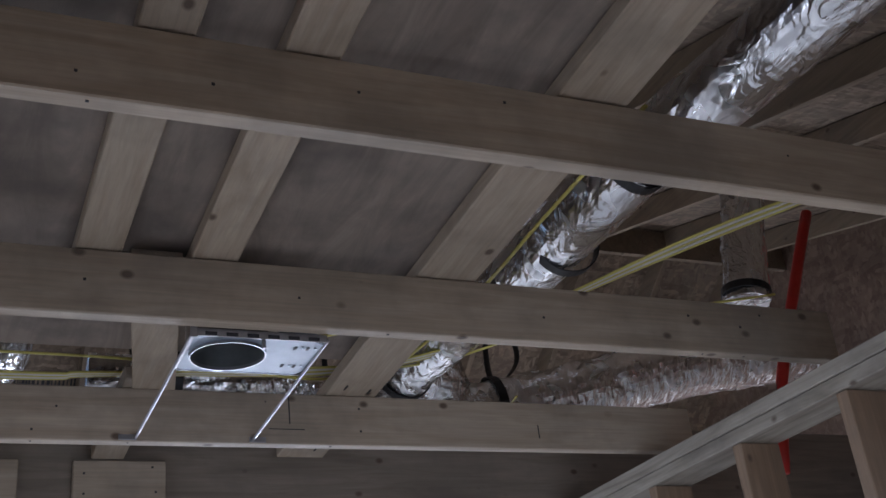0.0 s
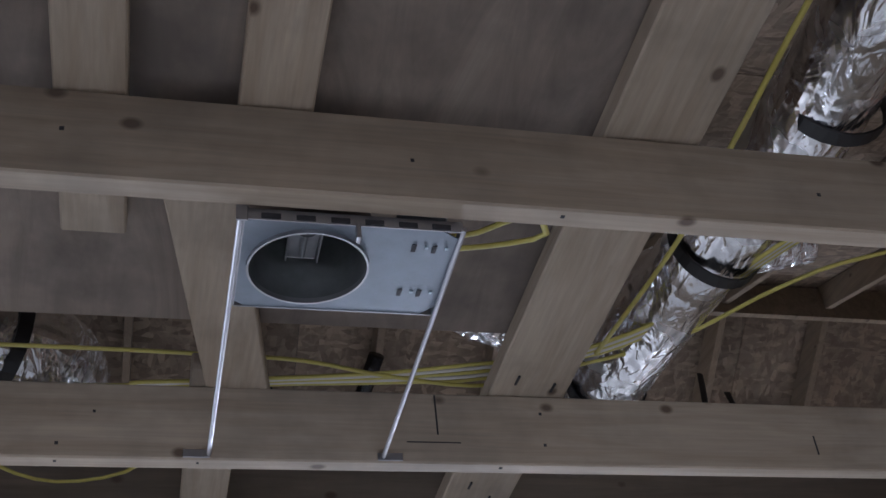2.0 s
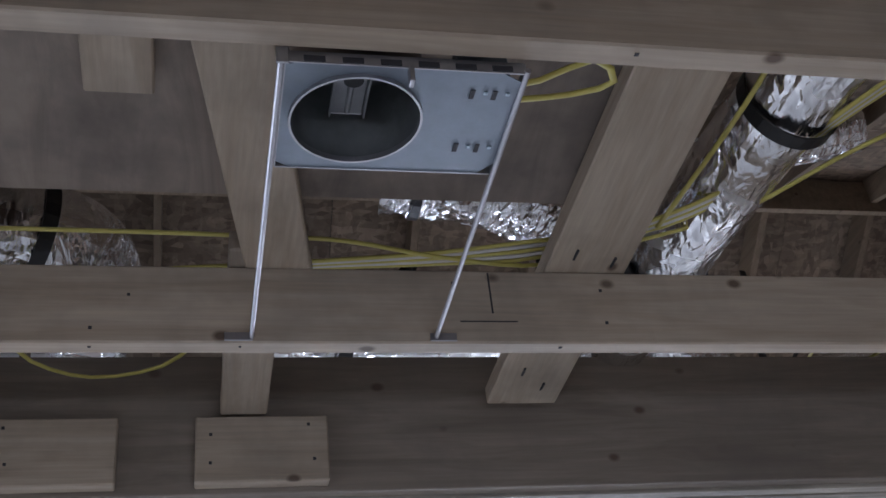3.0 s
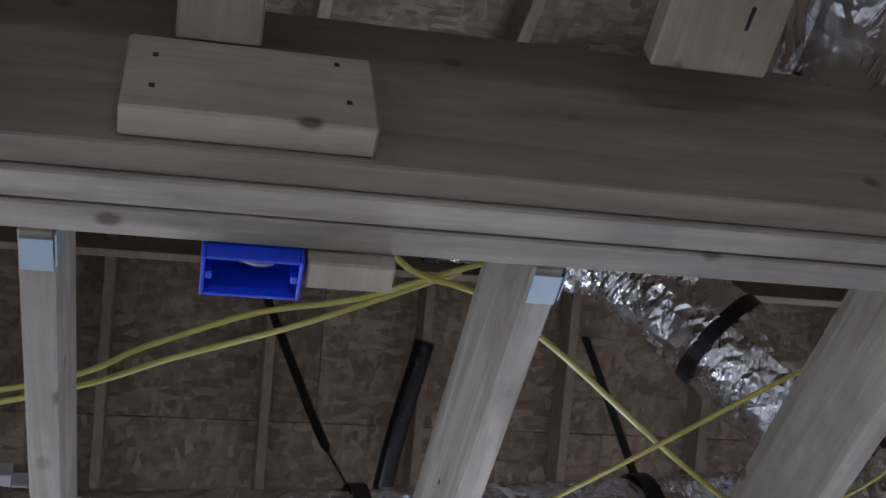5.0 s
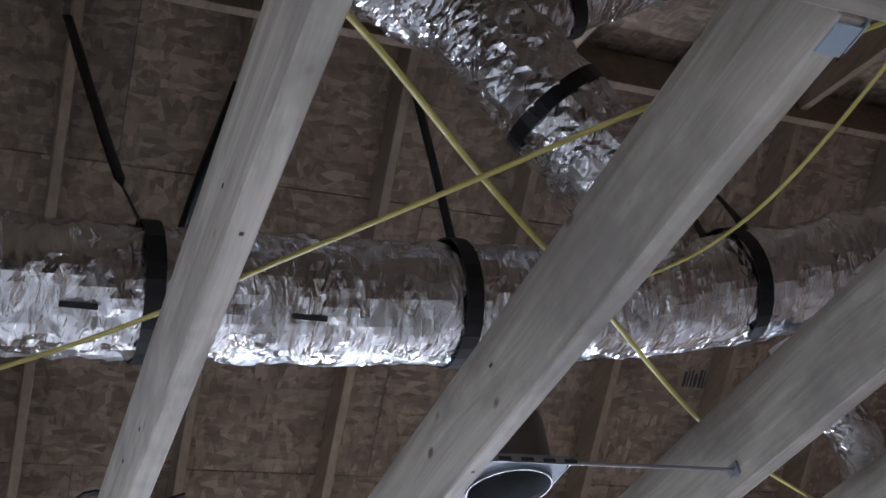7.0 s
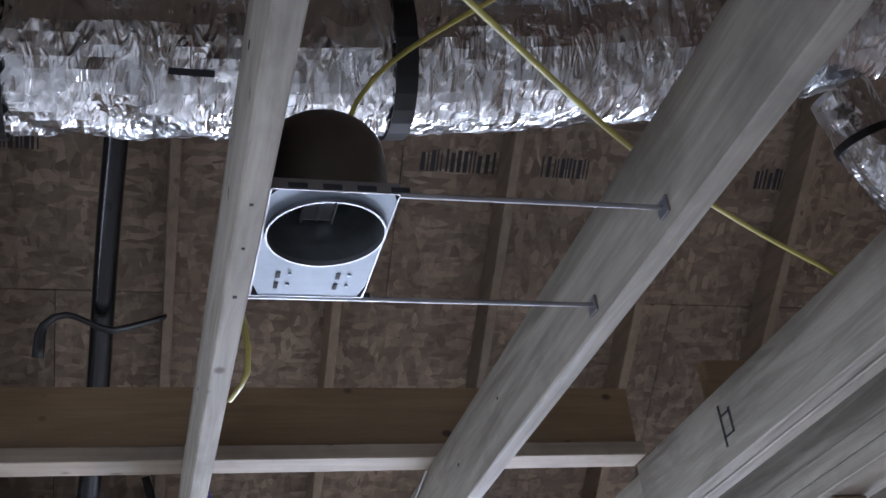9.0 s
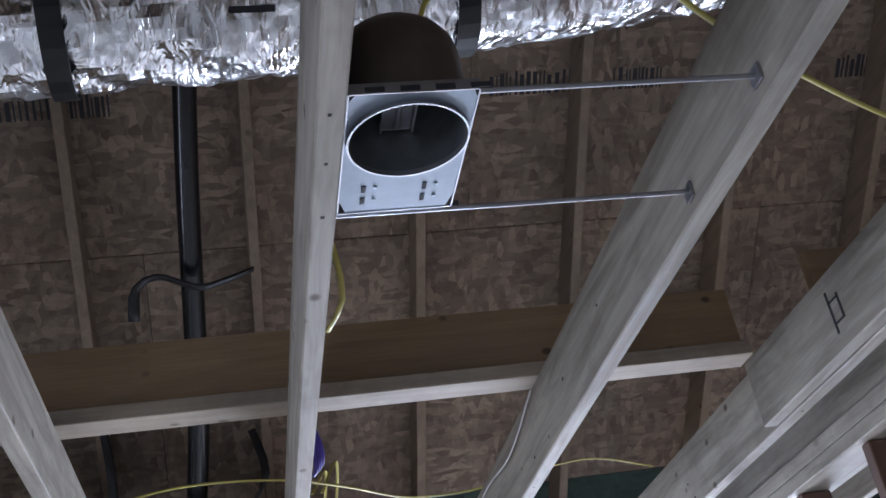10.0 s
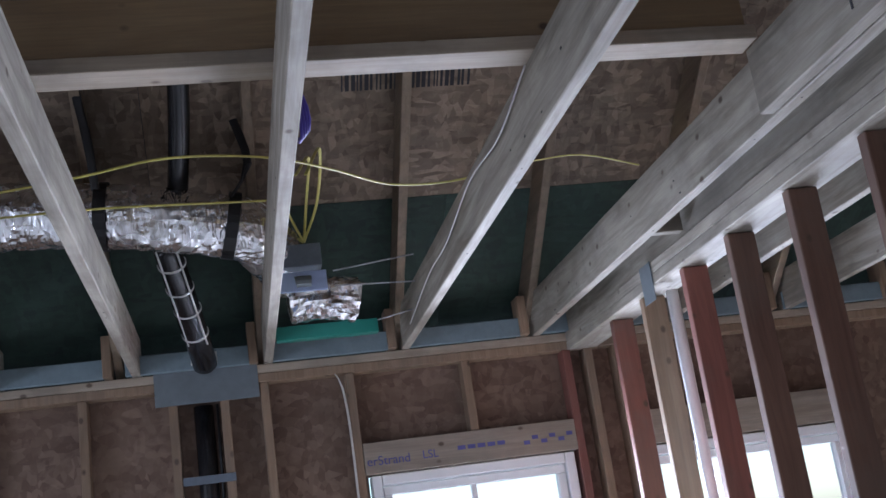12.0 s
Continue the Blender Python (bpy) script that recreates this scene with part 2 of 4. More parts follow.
def tube(pts, radius, step=0.03, sides=10, wrinkle=0.0, flat=1.0, ends=True, seed=0.0):
    """A tube along a smooth line; wrinkle crumples it, flat squashes it."""
    bm = bmesh.new()
    line = curve_points(pts, step)
    rings = []
    up = Vector((0, 0, 1))
    for i, p in enumerate(line):
        d = (line[min(i + 1, len(line) - 1)] - line[max(i - 1, 0)]).normalized()
        if abs(d.dot(up)) > 0.95:
            up = Vector((0, 1, 0))
        s = d.cross(up).normalized()
        u = s.cross(d).normalized()
        ring = []
        for k in range(sides):
            a = 2 * math.pi * k / sides
            r = radius
            if wrinkle:
                q = p * 9 + Vector((math.cos(a) * 2.2, math.sin(a) * 2.2, seed))
                r *= 1 + wrinkle * noise.noise(q) + 0.5 * wrinkle * noise.noise(q * 3.1) + 0.10 * wrinkle * math.sin(i * 1.9 + 3 * noise.noise(p * 3))
            ring.append(bm.verts.new(p + s * math.cos(a) * r + u * math.sin(a) * r * flat))
        rings.append(ring)
    for a, b in zip(rings, rings[1:]):
        for k in range(sides):
            bm.faces.new((a[k], a[(k + 1) % sides], b[(k + 1) % sides], b[k]))
    if ends:
        bm.faces.new(rings[0])
        bm.faces.new(rings[-1][::-1])
    return bm


def ring_band(centre, direction, radius, width, thick=0.004, sides=28):
    """A strap round a duct."""
    d = Vector(direction).normalized()
    c = Vector(centre)
    up = Vector((0, 0, 1)) if abs(d.z) < 0.9 else Vector((0, 1, 0))
    s = d.cross(up).normalized()
    u = s.cross(d)
    bm = bmesh.new()
    rows = []
    for off, r in ((-width / 2, radius), (-width / 2, radius + thick), (width / 2, radius + thick), (width / 2, radius)):
        rows.append([bm.verts.new(c + d * off + (s * math.cos(a) + u * math.sin(a)) * r) for a in [2 * math.pi * k / sides for k in range(sides)]])
    for i in range(4):
        a, b = rows[i], rows[(i + 1) % 4]
        for k in range(sides):
            bm.faces.new((a[k], a[(k + 1) % sides], b[(k + 1) % sides], b[k]))
    return bm


def cable(pts, material, label, r=0.0055, flat=0.6):
    return thing("cable", tube(pts, r, 0.04, 8, 0, flat), material, label, "cable", "wiring", smooth=True)


# ---- large structure ----
WEST, EAST, SOUTH, NORTH = -3.2, 4.6, -3.85, 5.13
thing("floor", boxes((WEST, EAST, SOUTH, NORTH + 0.1, -0.05, 0.0)), FLOORM, "unseen strand board subfloor of a house under construction, made pale to bounce light", "floor", kind="structure")
thing("ground", boxes((-400, 400, -400, 400, -0.6, -0.35), bevel=0), GROUND, "bare earth around the house", "ground", kind="structure")


def wall_rows(along, fixed0, fixed1, lo, hi, z0, z1, openings):
    """Boxes of a sheathed wall with openings (a, b, bottom, top)."""
    rows, cursor = [], lo
    for a, b, zb, zt in sorted(openings):
        rows += [(cursor, a, z0, z1), (a, b, z0, zb), (a, b, zt, z1)]
        cursor = b
    rows.append((cursor, hi, z0, z1))
    if along == "x":
        return [(a, b, fixed0, fixed1, c, d) for a, b, c, d in rows if d > c and b > a]
    return [(fixed0, fixed1, a, b, c, d) for a, b, c, d in rows if d > c and b > a]


def wall(name, rows, label):
    return thing(name, boxes(*rows, bevel=0), OSBWALL, label, "wall", kind="structure")


W1 = (0.965, 1.895, 0.85, 1.905)
W2 = (2.20, 3.25, 0.85, 1.885)
wall("wall_north", wall_rows("x", NORTH + 0.09, NORTH + 0.105, WEST, EAST, 0, 2.45, [W1, W2]), "unfinished exterior wall sheathed in reddish strand board")
# out of view; both openings added only to let light in
wall("wall_west", wall_rows("y", WEST - 0.015, WEST, SOUTH, NORTH, 0, 5.2, [(-3.2, -0.8, 0.7, 2.0), (1.4, 3.8, 0.7, 2.0)]), "unseen sheathed exterior wall with openings added to admit light")
# unseen wall added close behind the camera to cut floor bounce on joist faces
wall("wall_south", wall_rows("x", SOUTH - 0.015, SOUTH, WEST, EAST, 0, 3.6, [(-0.8, 1.0, 0.85, 1.95)]), "added unseen wall of reddish strand board close behind the camera")
wall("wall_east", wall_rows("y", EAST, EAST + 0.015, SOUTH, NORTH, 0, 5.2, []), "sheathed exterior wall of strand board")

# ---- roof ----
SLOPE, RY = 0.75, 2.15


def roof_z(y):
    """Underside of the roof sheathing."""
    return 2.69 + SLOPE * (NORTH - y) if y > RY else 2.69 + SLOPE * (NORTH - RY) - 0.28 * (RY - y)


RIDGE_Z = roof_z(RY + 1e-6)


def roof_panel(x0, x1, ya, yb):
    bm = bmesh.new()
    vs = []
    for y in (ya, yb):
        z = 2.69 + SLOPE * (NORTH - y) if min(ya, yb) >= RY - 1e-4 else RIDGE_Z - 0.28 * (RY - y)
        for x in (x0, x1):
            for dz in (0, 0.012):
                vs.append(bm.verts.new((x, y, z + dz)))
    for f in ((0, 1, 3, 2), (4, 6, 7, 5), (0, 4, 5, 1), (2, 3, 7, 6), (0, 2, 6, 4), (1, 5, 7, 3)):
        bm.faces.new([vs[i] for i in f])
    return bm


roof = tagged(new("roof"), "roof deck of strand board panels on rafters", "roof", kind="structure")
SKY = (-1.58, -0.94, 2.95, 4.02)
course = 1.215 / math.sqrt(1 + SLOPE * SLOPE)
edges_y = [NORTH + 0.35, 4.705]
while edges_y[-1] > RY + 0.05:
    edges_y.append(max(RY, edges_y[-1] - course))
for row, (yb, ya) in enumerate(zip(edges_y, edges_y[1:])):
    mat = GREEN if row == 0 else OSB
    x = WEST - 0.3 - (row % 2) * 1.22
    while x < EAST + 0.3:
        a, b = max(x, WEST - 0.3), min(x + 2.44, EAST + 0.3)
        x += 2.44
        if b - a < 0.02:
            continue
        lo, hi = ya + 0.002, yb - 0.002
        pieces = [(a + 0.0015, b - 0.0015, lo, hi)]
        if a < SKY[1] and b > SKY[0] and lo < SKY[3] and hi > SKY[2]:
            pieces = [(a + 0.0015, max(a + 0.01, SKY[0]), lo, hi), (min(b - 0.01, SKY[1]), b - 0.0015, lo, hi)]
            xa, xb = max(a, SKY[0]), min(b, SKY[1])
            if lo < SKY[2]:
                pieces.append((xa, xb, lo, SKY[2]))
            if hi > SKY[3]:
                pieces.append((xa, xb, SKY[3], hi))
        for p in pieces:
            part("panel", roof_panel(*p), mat, roof)
# unseen black sheets added above the panels, blocking sky light in the gaps
for x0, x1, ya, yb in ((WEST - 0.3, SKY[0], RY, NORTH + 0.35), (SKY[1], EAST + 0.3, RY, NORTH + 0.35), (SKY[0], SKY[1], RY, SKY[2]), (SKY[0], SKY[1], SKY[3], NORTH + 0.35)):
    part("felt", slanted(x0, x1, ya, 2.705 + SLOPE * (NORTH - ya), yb, 2.705 + SLOPE * (NORTH - yb), 0.006, 0), BLACK, roof, "black sheet added over the deck to block sky through panel gaps")
part("felt", slanted(WEST - 0.3, EAST + 0.3, RY, RIDGE_Z + 0.016, -6.0, RIDGE_Z + 0.016 - 0.28 * (RY + 6.0), 0.006, 0), BLACK, roof)
for k in range(4):
    ya = RY - 0.004 - k * 2.0
    x = WEST - 0.3 - (k % 2) * 1.22
    while x < EAST + 0.3:
        part("panel", roof_panel(x + 0.0015, x + 2.4385, ya - 1.996, ya), OSB, roof)
        x += 2.44
thing("ridge_beam", boxes((WEST, EAST, RY - 0.019, RY + 0.019, RIDGE_Z - 0.21, RIDGE_Z - 0.02)), DARKWOOD, "long timber ridge beam under the roof", "beam", "roof timbers")
for k in range(-5, 8):
    x = -0.055 + 0.61 * k
    if x < WEST or x > EAST - 0.05:
        continue
    thing("rafter", slanted(x - 0.019, x + 0.019, NORTH + 0.09, roof_z(NORTH + 0.09) - 0.178, RY + 0.021, roof_z(RY + 0.021) - 0.178, 0.174),
          DARKWOOD, "sloping brown timber rafter under the roof deck", "rafter", "rafters")
    thing("rafter", slanted(x - 0.019, x + 0.019, RY - 0.021, RIDGE_Z - 0.15 - 0.006, SOUTH, roof_z(SOUTH) - 0.15, 0.144),
          DARKWOOD, "low-sloped brown timber rafter", "rafter", "rafters")

# skylight in the roof
sl = empty("skylight", (0, 0, 0), "small white-framed skylight in the sloping roof", "skylight")


def sky_bar(x0, x1, ya, yb, d0, d1):
    return slanted(x0, x1, ya, roof_z(ya) + d0, yb, roof_z(yb) + d0, d1 - d0, 0.002)


part("frame", sky_bar(SKY[0] - 0.03, SKY[0] + 0.03, SKY[2], SKY[3], -0.06, 0.05), VINYL, sl)
part("frame", sky_bar(SKY[1] - 0.03, SKY[1] + 0.03, SKY[2], SKY[3], -0.06, 0.05), VINYL, sl)
part("frame", sky_bar(SKY[0] + 0.032, SKY[1] - 0.032, SKY[2] - 0.03, SKY[2] + 0.03, -0.06, 0.05), VINYL, sl)
part("frame", sky_bar(SKY[0] + 0.032, SKY[1] - 0.032, SKY[3] - 0.03, SKY[3] + 0.03, -0.06, 0.05), VINYL, sl)
sg = part("pane", sky_bar(SKY[0] + 0.032, SKY[1] - 0.032, SKY[2] + 0.032, SKY[3] - 0.032, 0.03, 0.034), GLASS, sl)
sg.visible_shadow = False

# ---- north wall framing ----
frame_n = [(-0.21, STUD), (0.16, STUD), (0.378, STUD), (0.552, STUD), (0.925, STUD), (1.925, PINK), (2.03, STUD)]
for x, mat in frame_n + [(-0.62, STUD), (-1.03, STUD), (-1.44, STUD), (-1.85, STUD), (2.17, STUD), (3.27, PINK), (3.7, STUD), (4.1, STUD)]:
    thing("wall_stud", boxes((x - 0.019, x + 0.019, NORTH, NORTH + 0.088, 0.04, 2.36)), mat,
          "red-stained upright wall stud" if mat is PINK else "upright timber wall stud against sheathing", "stud", "north wall studs")
for x in (1.45, 2.5, 2.9):
    thing("cripple_stud", boxes((x - 0.019, x + 0.019, NORTH, NORTH + 0.088, 2.047, 2.36)), STUD, "short timber stud above a window header", "stud", "cripple studs")
thing("top_plate", boxes((WEST, EAST, NORTH - 0.002, NORTH + 0.088, 2.362, 2.400)), STUD, "lower timber top plate of the wall", "plate", "wall plates")
thing("top_plate", boxes((WEST, EAST, NORTH - 0.004, NORTH + 0.088, 2.402, 2.438)), WOOD["x"], "upper timber top plate of the wall", "plate", "wall plates")
thing("sole_plate", boxes((WEST, EAST, NORTH, NORTH + 0.088, 0.001, 0.038)), WOOD["x"], "timber sole plate on the floor", "plate", "wall plates")


def letters(text, size, at, rot, parent, material):
    cu = bpy.data.curves.new("lettering", "FONT")
    cu.body, cu.size, cu.extrude = text, size, 0.0006
    tmp = new("lettering", cu)
    me = bpy.data.meshes.new_from_object(tmp.evaluated_get(bpy.context.evaluated_depsgraph_get()))
    bpy.data.objects.remove(tmp)
    ob = new("lettering", me)
    me.materials.append(material)
    ob.matrix_world = pose(*at, *rot)
    ob.parent = parent
    return ob


LSL = wood("engineered_header", "x", (0.50, 0.44, 0.37), (0.36, 0.31, 0.25), 0.4)
header = thing("window_header", boxes((0.946, 1.906, NORTH - 0.003, NORTH + 0.085, 1.908, 2.045)), LSL, "engineered strand timber window header with blue printing", "header")
letters("erStrand", 0.055, (0.955, NORTH - 0.0045, 1.945), (90, 0, 0), header, BLUEINK)
letters("LSL", 0.05, (1.20, NORTH - 0.0045, 1.950), (90, 0, 0), header, BLUEINK)
for i in range(5):
    part("print_mark", boxes((1.36 + 0.045 * i, 1.395 + 0.045 * i, NORTH - 0.0045, NORTH - 0.0032, 1.968, 1.986), bevel=0), BLUEINK, header, "smudged unreadable blue print")
for i in range(6):
    part("print_mark", boxes((1.66 + 0.04 * i, 1.688 + 0.04 * i, NORTH - 0.0045, NORTH - 0.0032, 1.955 + 0.02 * (i % 2), 1.972 + 0.02 * (i % 2)), bevel=0), BLUEINK, header, "smudged unreadable blue print")
thing("window_header", boxes((2.19, 3.25, NORTH - 0.003, NORTH + 0.085, 1.89, 2.045)), LSL, "plain timber header over a window", "header")


def window(x0, x1, z0, z1, mullions, name):
    w = tagged(new(name), "bright white vinyl window letting in daylight", "window", kind="structure")
    y0, y1 = NORTH + 0.02, NORTH + 0.11
    for r in ((x0, x0 + 0.045, y0, y1, z0, z1), (x1 - 0.045, x1, y0, y1, z0, z1), (x0 + 0.047, x1 - 0.047, y0, y1, z1 - 0.045, z1), (x0 + 0.047, x1 - 0.047, y0, y1, z0, z0 + 0.045)):
        part("window_frame", boxes(r, bevel=0.004), VINYL, w)
    for mx in mullions:
        part("mullion", boxes((mx - 0.012, mx + 0.012, y0 + 0.03, y1 - 0.03, z0 + 0.047, z1 - 0.047), bevel=0.003), VINYL, w)
    part("sash", boxes((x0 + 0.05, x1 - 0.05, y0 + 0.02, y1 - 0.02, z1 - 0.085, z1 - 0.05), bevel=0.003), VINYL, w)
    for sx in (x0 + 0.05, x1 - 0.085):
        part("sash", boxes((sx, sx + 0.035, y0 + 0.02, y1 - 0.02, z0 + 0.05, z1 - 0.087), bevel=0.003), VINYL, w)
    g = part("pane", boxes((x0 + 0.05, x1 - 0.05, y0 + 0.045, y0 + 0.049, z0 + 0.05, z1 - 0.05), bevel=0), GLASS, w)
    g.visible_shadow = False


window(0.97, 1.89, 0.855, 1.903, [1.42], "window_1")
window(2.205, 3.245, 0.855, 1.883, [], "window_2")

# ---- ceiling joists over the far room ----
JB, JT = 2.44, 2.622
for x in (-1.78, -1.17, -0.57, 0.0, 0.56, 1.17, 1.78, 2.42, 3.03, 3.64):
    j = thing("ceiling_joist", slanted(x, x + 0.038, 0.118, JB, NORTH + 0.085, JB, JT - JB, 0.003), GREY["y"],
              "pale timber ceiling joist spanning to the window wall, greyed for cool light", "joist", "far room joists")
    if x < 2:
        part("hanger", boxes((x + 0.002, x + 0.037, 0.128, 0.172, JB - 0.004, JB - 0.001), (x + 0.039, x + 0.041, 0.120, 0.165, JB - 0.004, JB + 0.12), bevel=0), PALEPLATE, j, "pale blue-grey steel joist hanger")
thing("splice_board", slanted(1.740, 1.778, 0.12, JB + 0.004, 2.62, JB + 0.004, 0.174, 0.003), GREY["y"], "sister board nailed to a ceiling joist", "board")
thing("strongback", boxes((-1.9, 1.745, 2.60, 2.638, JT + 0.040, JT + 0.21)), TAN, "upright tan board bracing the ceiling joists", "brace", "joist brace")
thing("strongback", boxes((-1.9, 1.745, 2.555, 2.645, JT + 0.001, JT + 0.038)), WOOD["x"], "flat pale board lying across the ceiling joists", "brace", "joist brace")
thing("strongback", boxes((1.82, 3.6, 2.30, 2.338, JT + 0.001, JT + 0.15)), TAN, "upright tan board bracing the ceiling joists", "brace", "joist brace")
thing("blocking", boxes((1.82, 1.93, 3.62, 3.658, JB + 0.01, JT)), GREY["x"], "short timber block between joist and wall", "block")

# ---- stud partition ----
thing("top_plate", boxes((1.93, 2.07, 0.118, NORTH - 0.006, 2.356, 2.394)), GREY["y"], "lower top plate of a stud partition", "plate", "wall plates")
thing("top_plate", boxes((1.932, 2.07, 0.118, NORTH - 0.006, 2.396, 2.438)), GREY["y"], "upper top plate of a stud partition", "plate", "wall plates")
thing("rim_joist", boxes((1.945, 1.983, 0.118, NORTH - 0.006, 2.440, 2.56)), GREY["y"], "timber joist lying on the partition plate", "joist")
for i, y in enumerate((1.74, 2.15, 2.56, 2.97, 3.38, 3.76, 4.18, 4.55)):
    mat = PINK if i in (5, 7) else BACKLITSTUD if i in (2, 3, 4) else STUD
    thing("partition_stud", boxes((1.955, 2.045, y - 0.019, y + 0.019, 0.04, 2.354), bevel=0.003), mat,
          "red-stained upright partition stud" if mat is PINK else "dull brown upright partition stud", "stud", "partition studs")
thing("sole_plate", boxes((1.95, 2.05, 0.118, NORTH - 0.006, 0.001, 0.038)), WOOD["y"], "timber sole plate on the floor", "plate", "wall plates")
thing("nail_plate", boxes((1.926, 1.929, 3.96, 4.07, 2.30, 2.44), bevel=0), PLATE, "grey steel nail plate on the partition", "plate")
thing("vent_pipe", tube([(2.0, 3.98, 0.02), (2.0, 3.98, 2.33)], 0.022, 0.3, 14), VINYL, "thin white plastic pipe rising inside the partition", "pipe", smooth=True)

# ---- carrying beam between the rooms ----
beam = empty("carrying_beam", (0, 0, 0), "three-ply timber beam between the two rooms, front ply browned for shade", "beam")
for i, (y0, y1, z0) in enumerate(((0.0, 0.037, 2.447), (0.039, 0.076, 2.440), (0.078, 0.116, 2.438))):
    part("ply", boxes((WEST, EAST, y0, y1, z0, 2.752)), SHADEBEAM if i == 0 else GREY["x"], beam)
for x0, x1 in ((-0.472, -0.207), (-1.06, -0.622)):
    b = thing("scrap_block", boxes((x0, x1, -0.039, -0.001, 2.457, 2.597), bevel=0.003), WOOD["x"], "short pale timber block nailed to the beam", "block", "beam blocks")
    for nx, nz in ((0.03, 0.02), (0.03, 0.08), (0.235, 0.025), (0.225, 0.1)):
        part("nail", boxes((x0 + nx - 0.003, x0 + nx + 0.003, -0.0405, -0.038, 2.477 + nz - 0.003, 2.477 + nz + 0.003), bevel=0), INK, b)

# ---- near room: joists, flat boards, plywood deck ----
EASTA = 1.24
for y, z in ((-3.28, 2.66), (-2.60, 2.615), (-1.92, 2.567), (-1.235, 2.527), (-0.555, 2.488)):
    thing("ceiling_joist", boxes((WEST, EASTA + 0.1, y, y + 0.038, z, z + 0.142), bevel=0.003), WOOD["x"], "pale new timber ceiling joist with knots", "joist", "near room joists")


def top_z(y):
    """Height of the joists' upper edges in the near room."""
    return 2.632 + (-0.555 - y) * 0.06


def flat_board(x0, x1, ya, yb, label, shift=None):
    return thing("flat_board", slanted(x0, x1, ya, top_z(ya), yb, top_z(yb), 0.038, 0.003, shift), WOOD["y"], label, "board", "boards over the joists")


flat_board(0.125, 0.275, -3.8, -0.07, "wide pale board laid flat over the joists")
flat_board(-0.392, -0.292, -3.8, -1.16, "pale board laid flat over the joists")
flat_board(-0.424, -0.330, -0.60, -0.035, "short pale board end lying across a joist")
flat_board(-0.628, -0.535, -3.8, -0.95, "short knotty board laid flat over the joists")
flat_board(-0.95, -0.85, -3.8, -0.04, "pale board laid flat over the joists")
thing("flat_board", slanted(-0.512, -0.402, -1.19, top_z(-1.19) - 0.003, -0.50, top_z(-0.5) - 0.003, 0.036, 0.003, 0.125), WOOD["y"], "pale board laid askew over the joists", "board", "boards over the joists")
thing("deck_panel", slanted(WEST, 0.27, -3.83, top_z(-3.83) + 0.041, -0.69, top_z(-0.69) + 0.041, 0.016, 0), PLY, "stained plywood deck over the near room joists", "deck")
thing("top_plate", boxes((EASTA - 0.14, EASTA, SOUTH, -0.002, 2.40, 2.438)), GREY["y"], "upper top plate of the near room wall", "plate", "wall plates")
thing("top_plate", boxes((EASTA - 0.138, EASTA, SOUTH, -0.002, 2.36, 2.398)), GREY["y"], "lower top plate of the near room wall", "plate", "wall plates")
for i in range(11):
    y = -0.2 - 0.41 * i
    thing("partition_stud", boxes((EASTA - 0.135, EASTA - 0.005, y - 0.019, y + 0.019, 0.0, 2.358)), STUD, "plain upright timber partition stud", "stud", "near room studs")


# ---- recessed lights ----


def holed_plate(x0, x1, y0, y1, cx, cy, r, z, thick=0.0015, n=48):
    bm = bmesh.new()
    rows = []
    for dz in (0.0, thick):
        inner, outer = [], []
        for k in range(n):
            a = 2 * math.pi * k / n
            c, s_ = math.cos(a), math.sin(a)
            tx = ((x1 if c > 0 else x0) - cx) / c if abs(c) > 1e-6 else 1e9
            ty = ((y1 if s_ > 0 else y0) - cy) / s_ if abs(s_) > 1e-6 else 1e9
            t = min(tx, ty)
            inner.append(bm.verts.new((cx + c * r, cy + s_ * r, z + dz)))
            outer.append(bm.verts.new((cx + c * t, cy + s_ * t, z + dz)))
        rows.append((inner, outer))
    (i0, o0), (i1, o1) = rows
    for k in range(n):
        q = (k + 1) % n
        for f in ((i0[k], i0[q], o0[q], o0[k]), (i1[k], o1[k], o1[q], i1[q]), (o0[k], o0[q], o1[q], o1[k]), (i0[k], i1[k], i1[q], i0[q])):
            bm.faces.new(f)
    return bm


def can_shell(cx, cy, r, z0, z1, dome=False, n=48):
    """An open-bottomed can; its top is flat or domed."""
    bm = bmesh.new()
    prof = [(r, z0), (r, z1)]
    if dome:
        prof += [(r * math.cos(a), z1 + r * 0.75 * math.sin(a)) for a in [math.pi / 2 * i / 6 for i in range(1, 7)]]
    else:
        prof += [(r * 0.97, z1 + 0.008), (r * 0.5, z1 + 0.010), (0.002, z1 + 0.010)]
    rows = [[bm.verts.new((cx + max(pr, 0.002) * math.cos(2 * math.pi * k / n), cy + max(pr, 0.002) * math.sin(2 * math.pi * k / n), pz)) for k in range(n)] for pr, pz in prof]
    for a, b in zip(rows, rows[1:]):
        for k in range(n):
            bm.faces.new((a[k], a[(k + 1) % n], b[(k + 1) % n], b[k]))
    bm.faces.new(rows[-1])
    return bm


def rod(a, b, r=0.004):
    return tube([a, b], r, 0.5, 10)


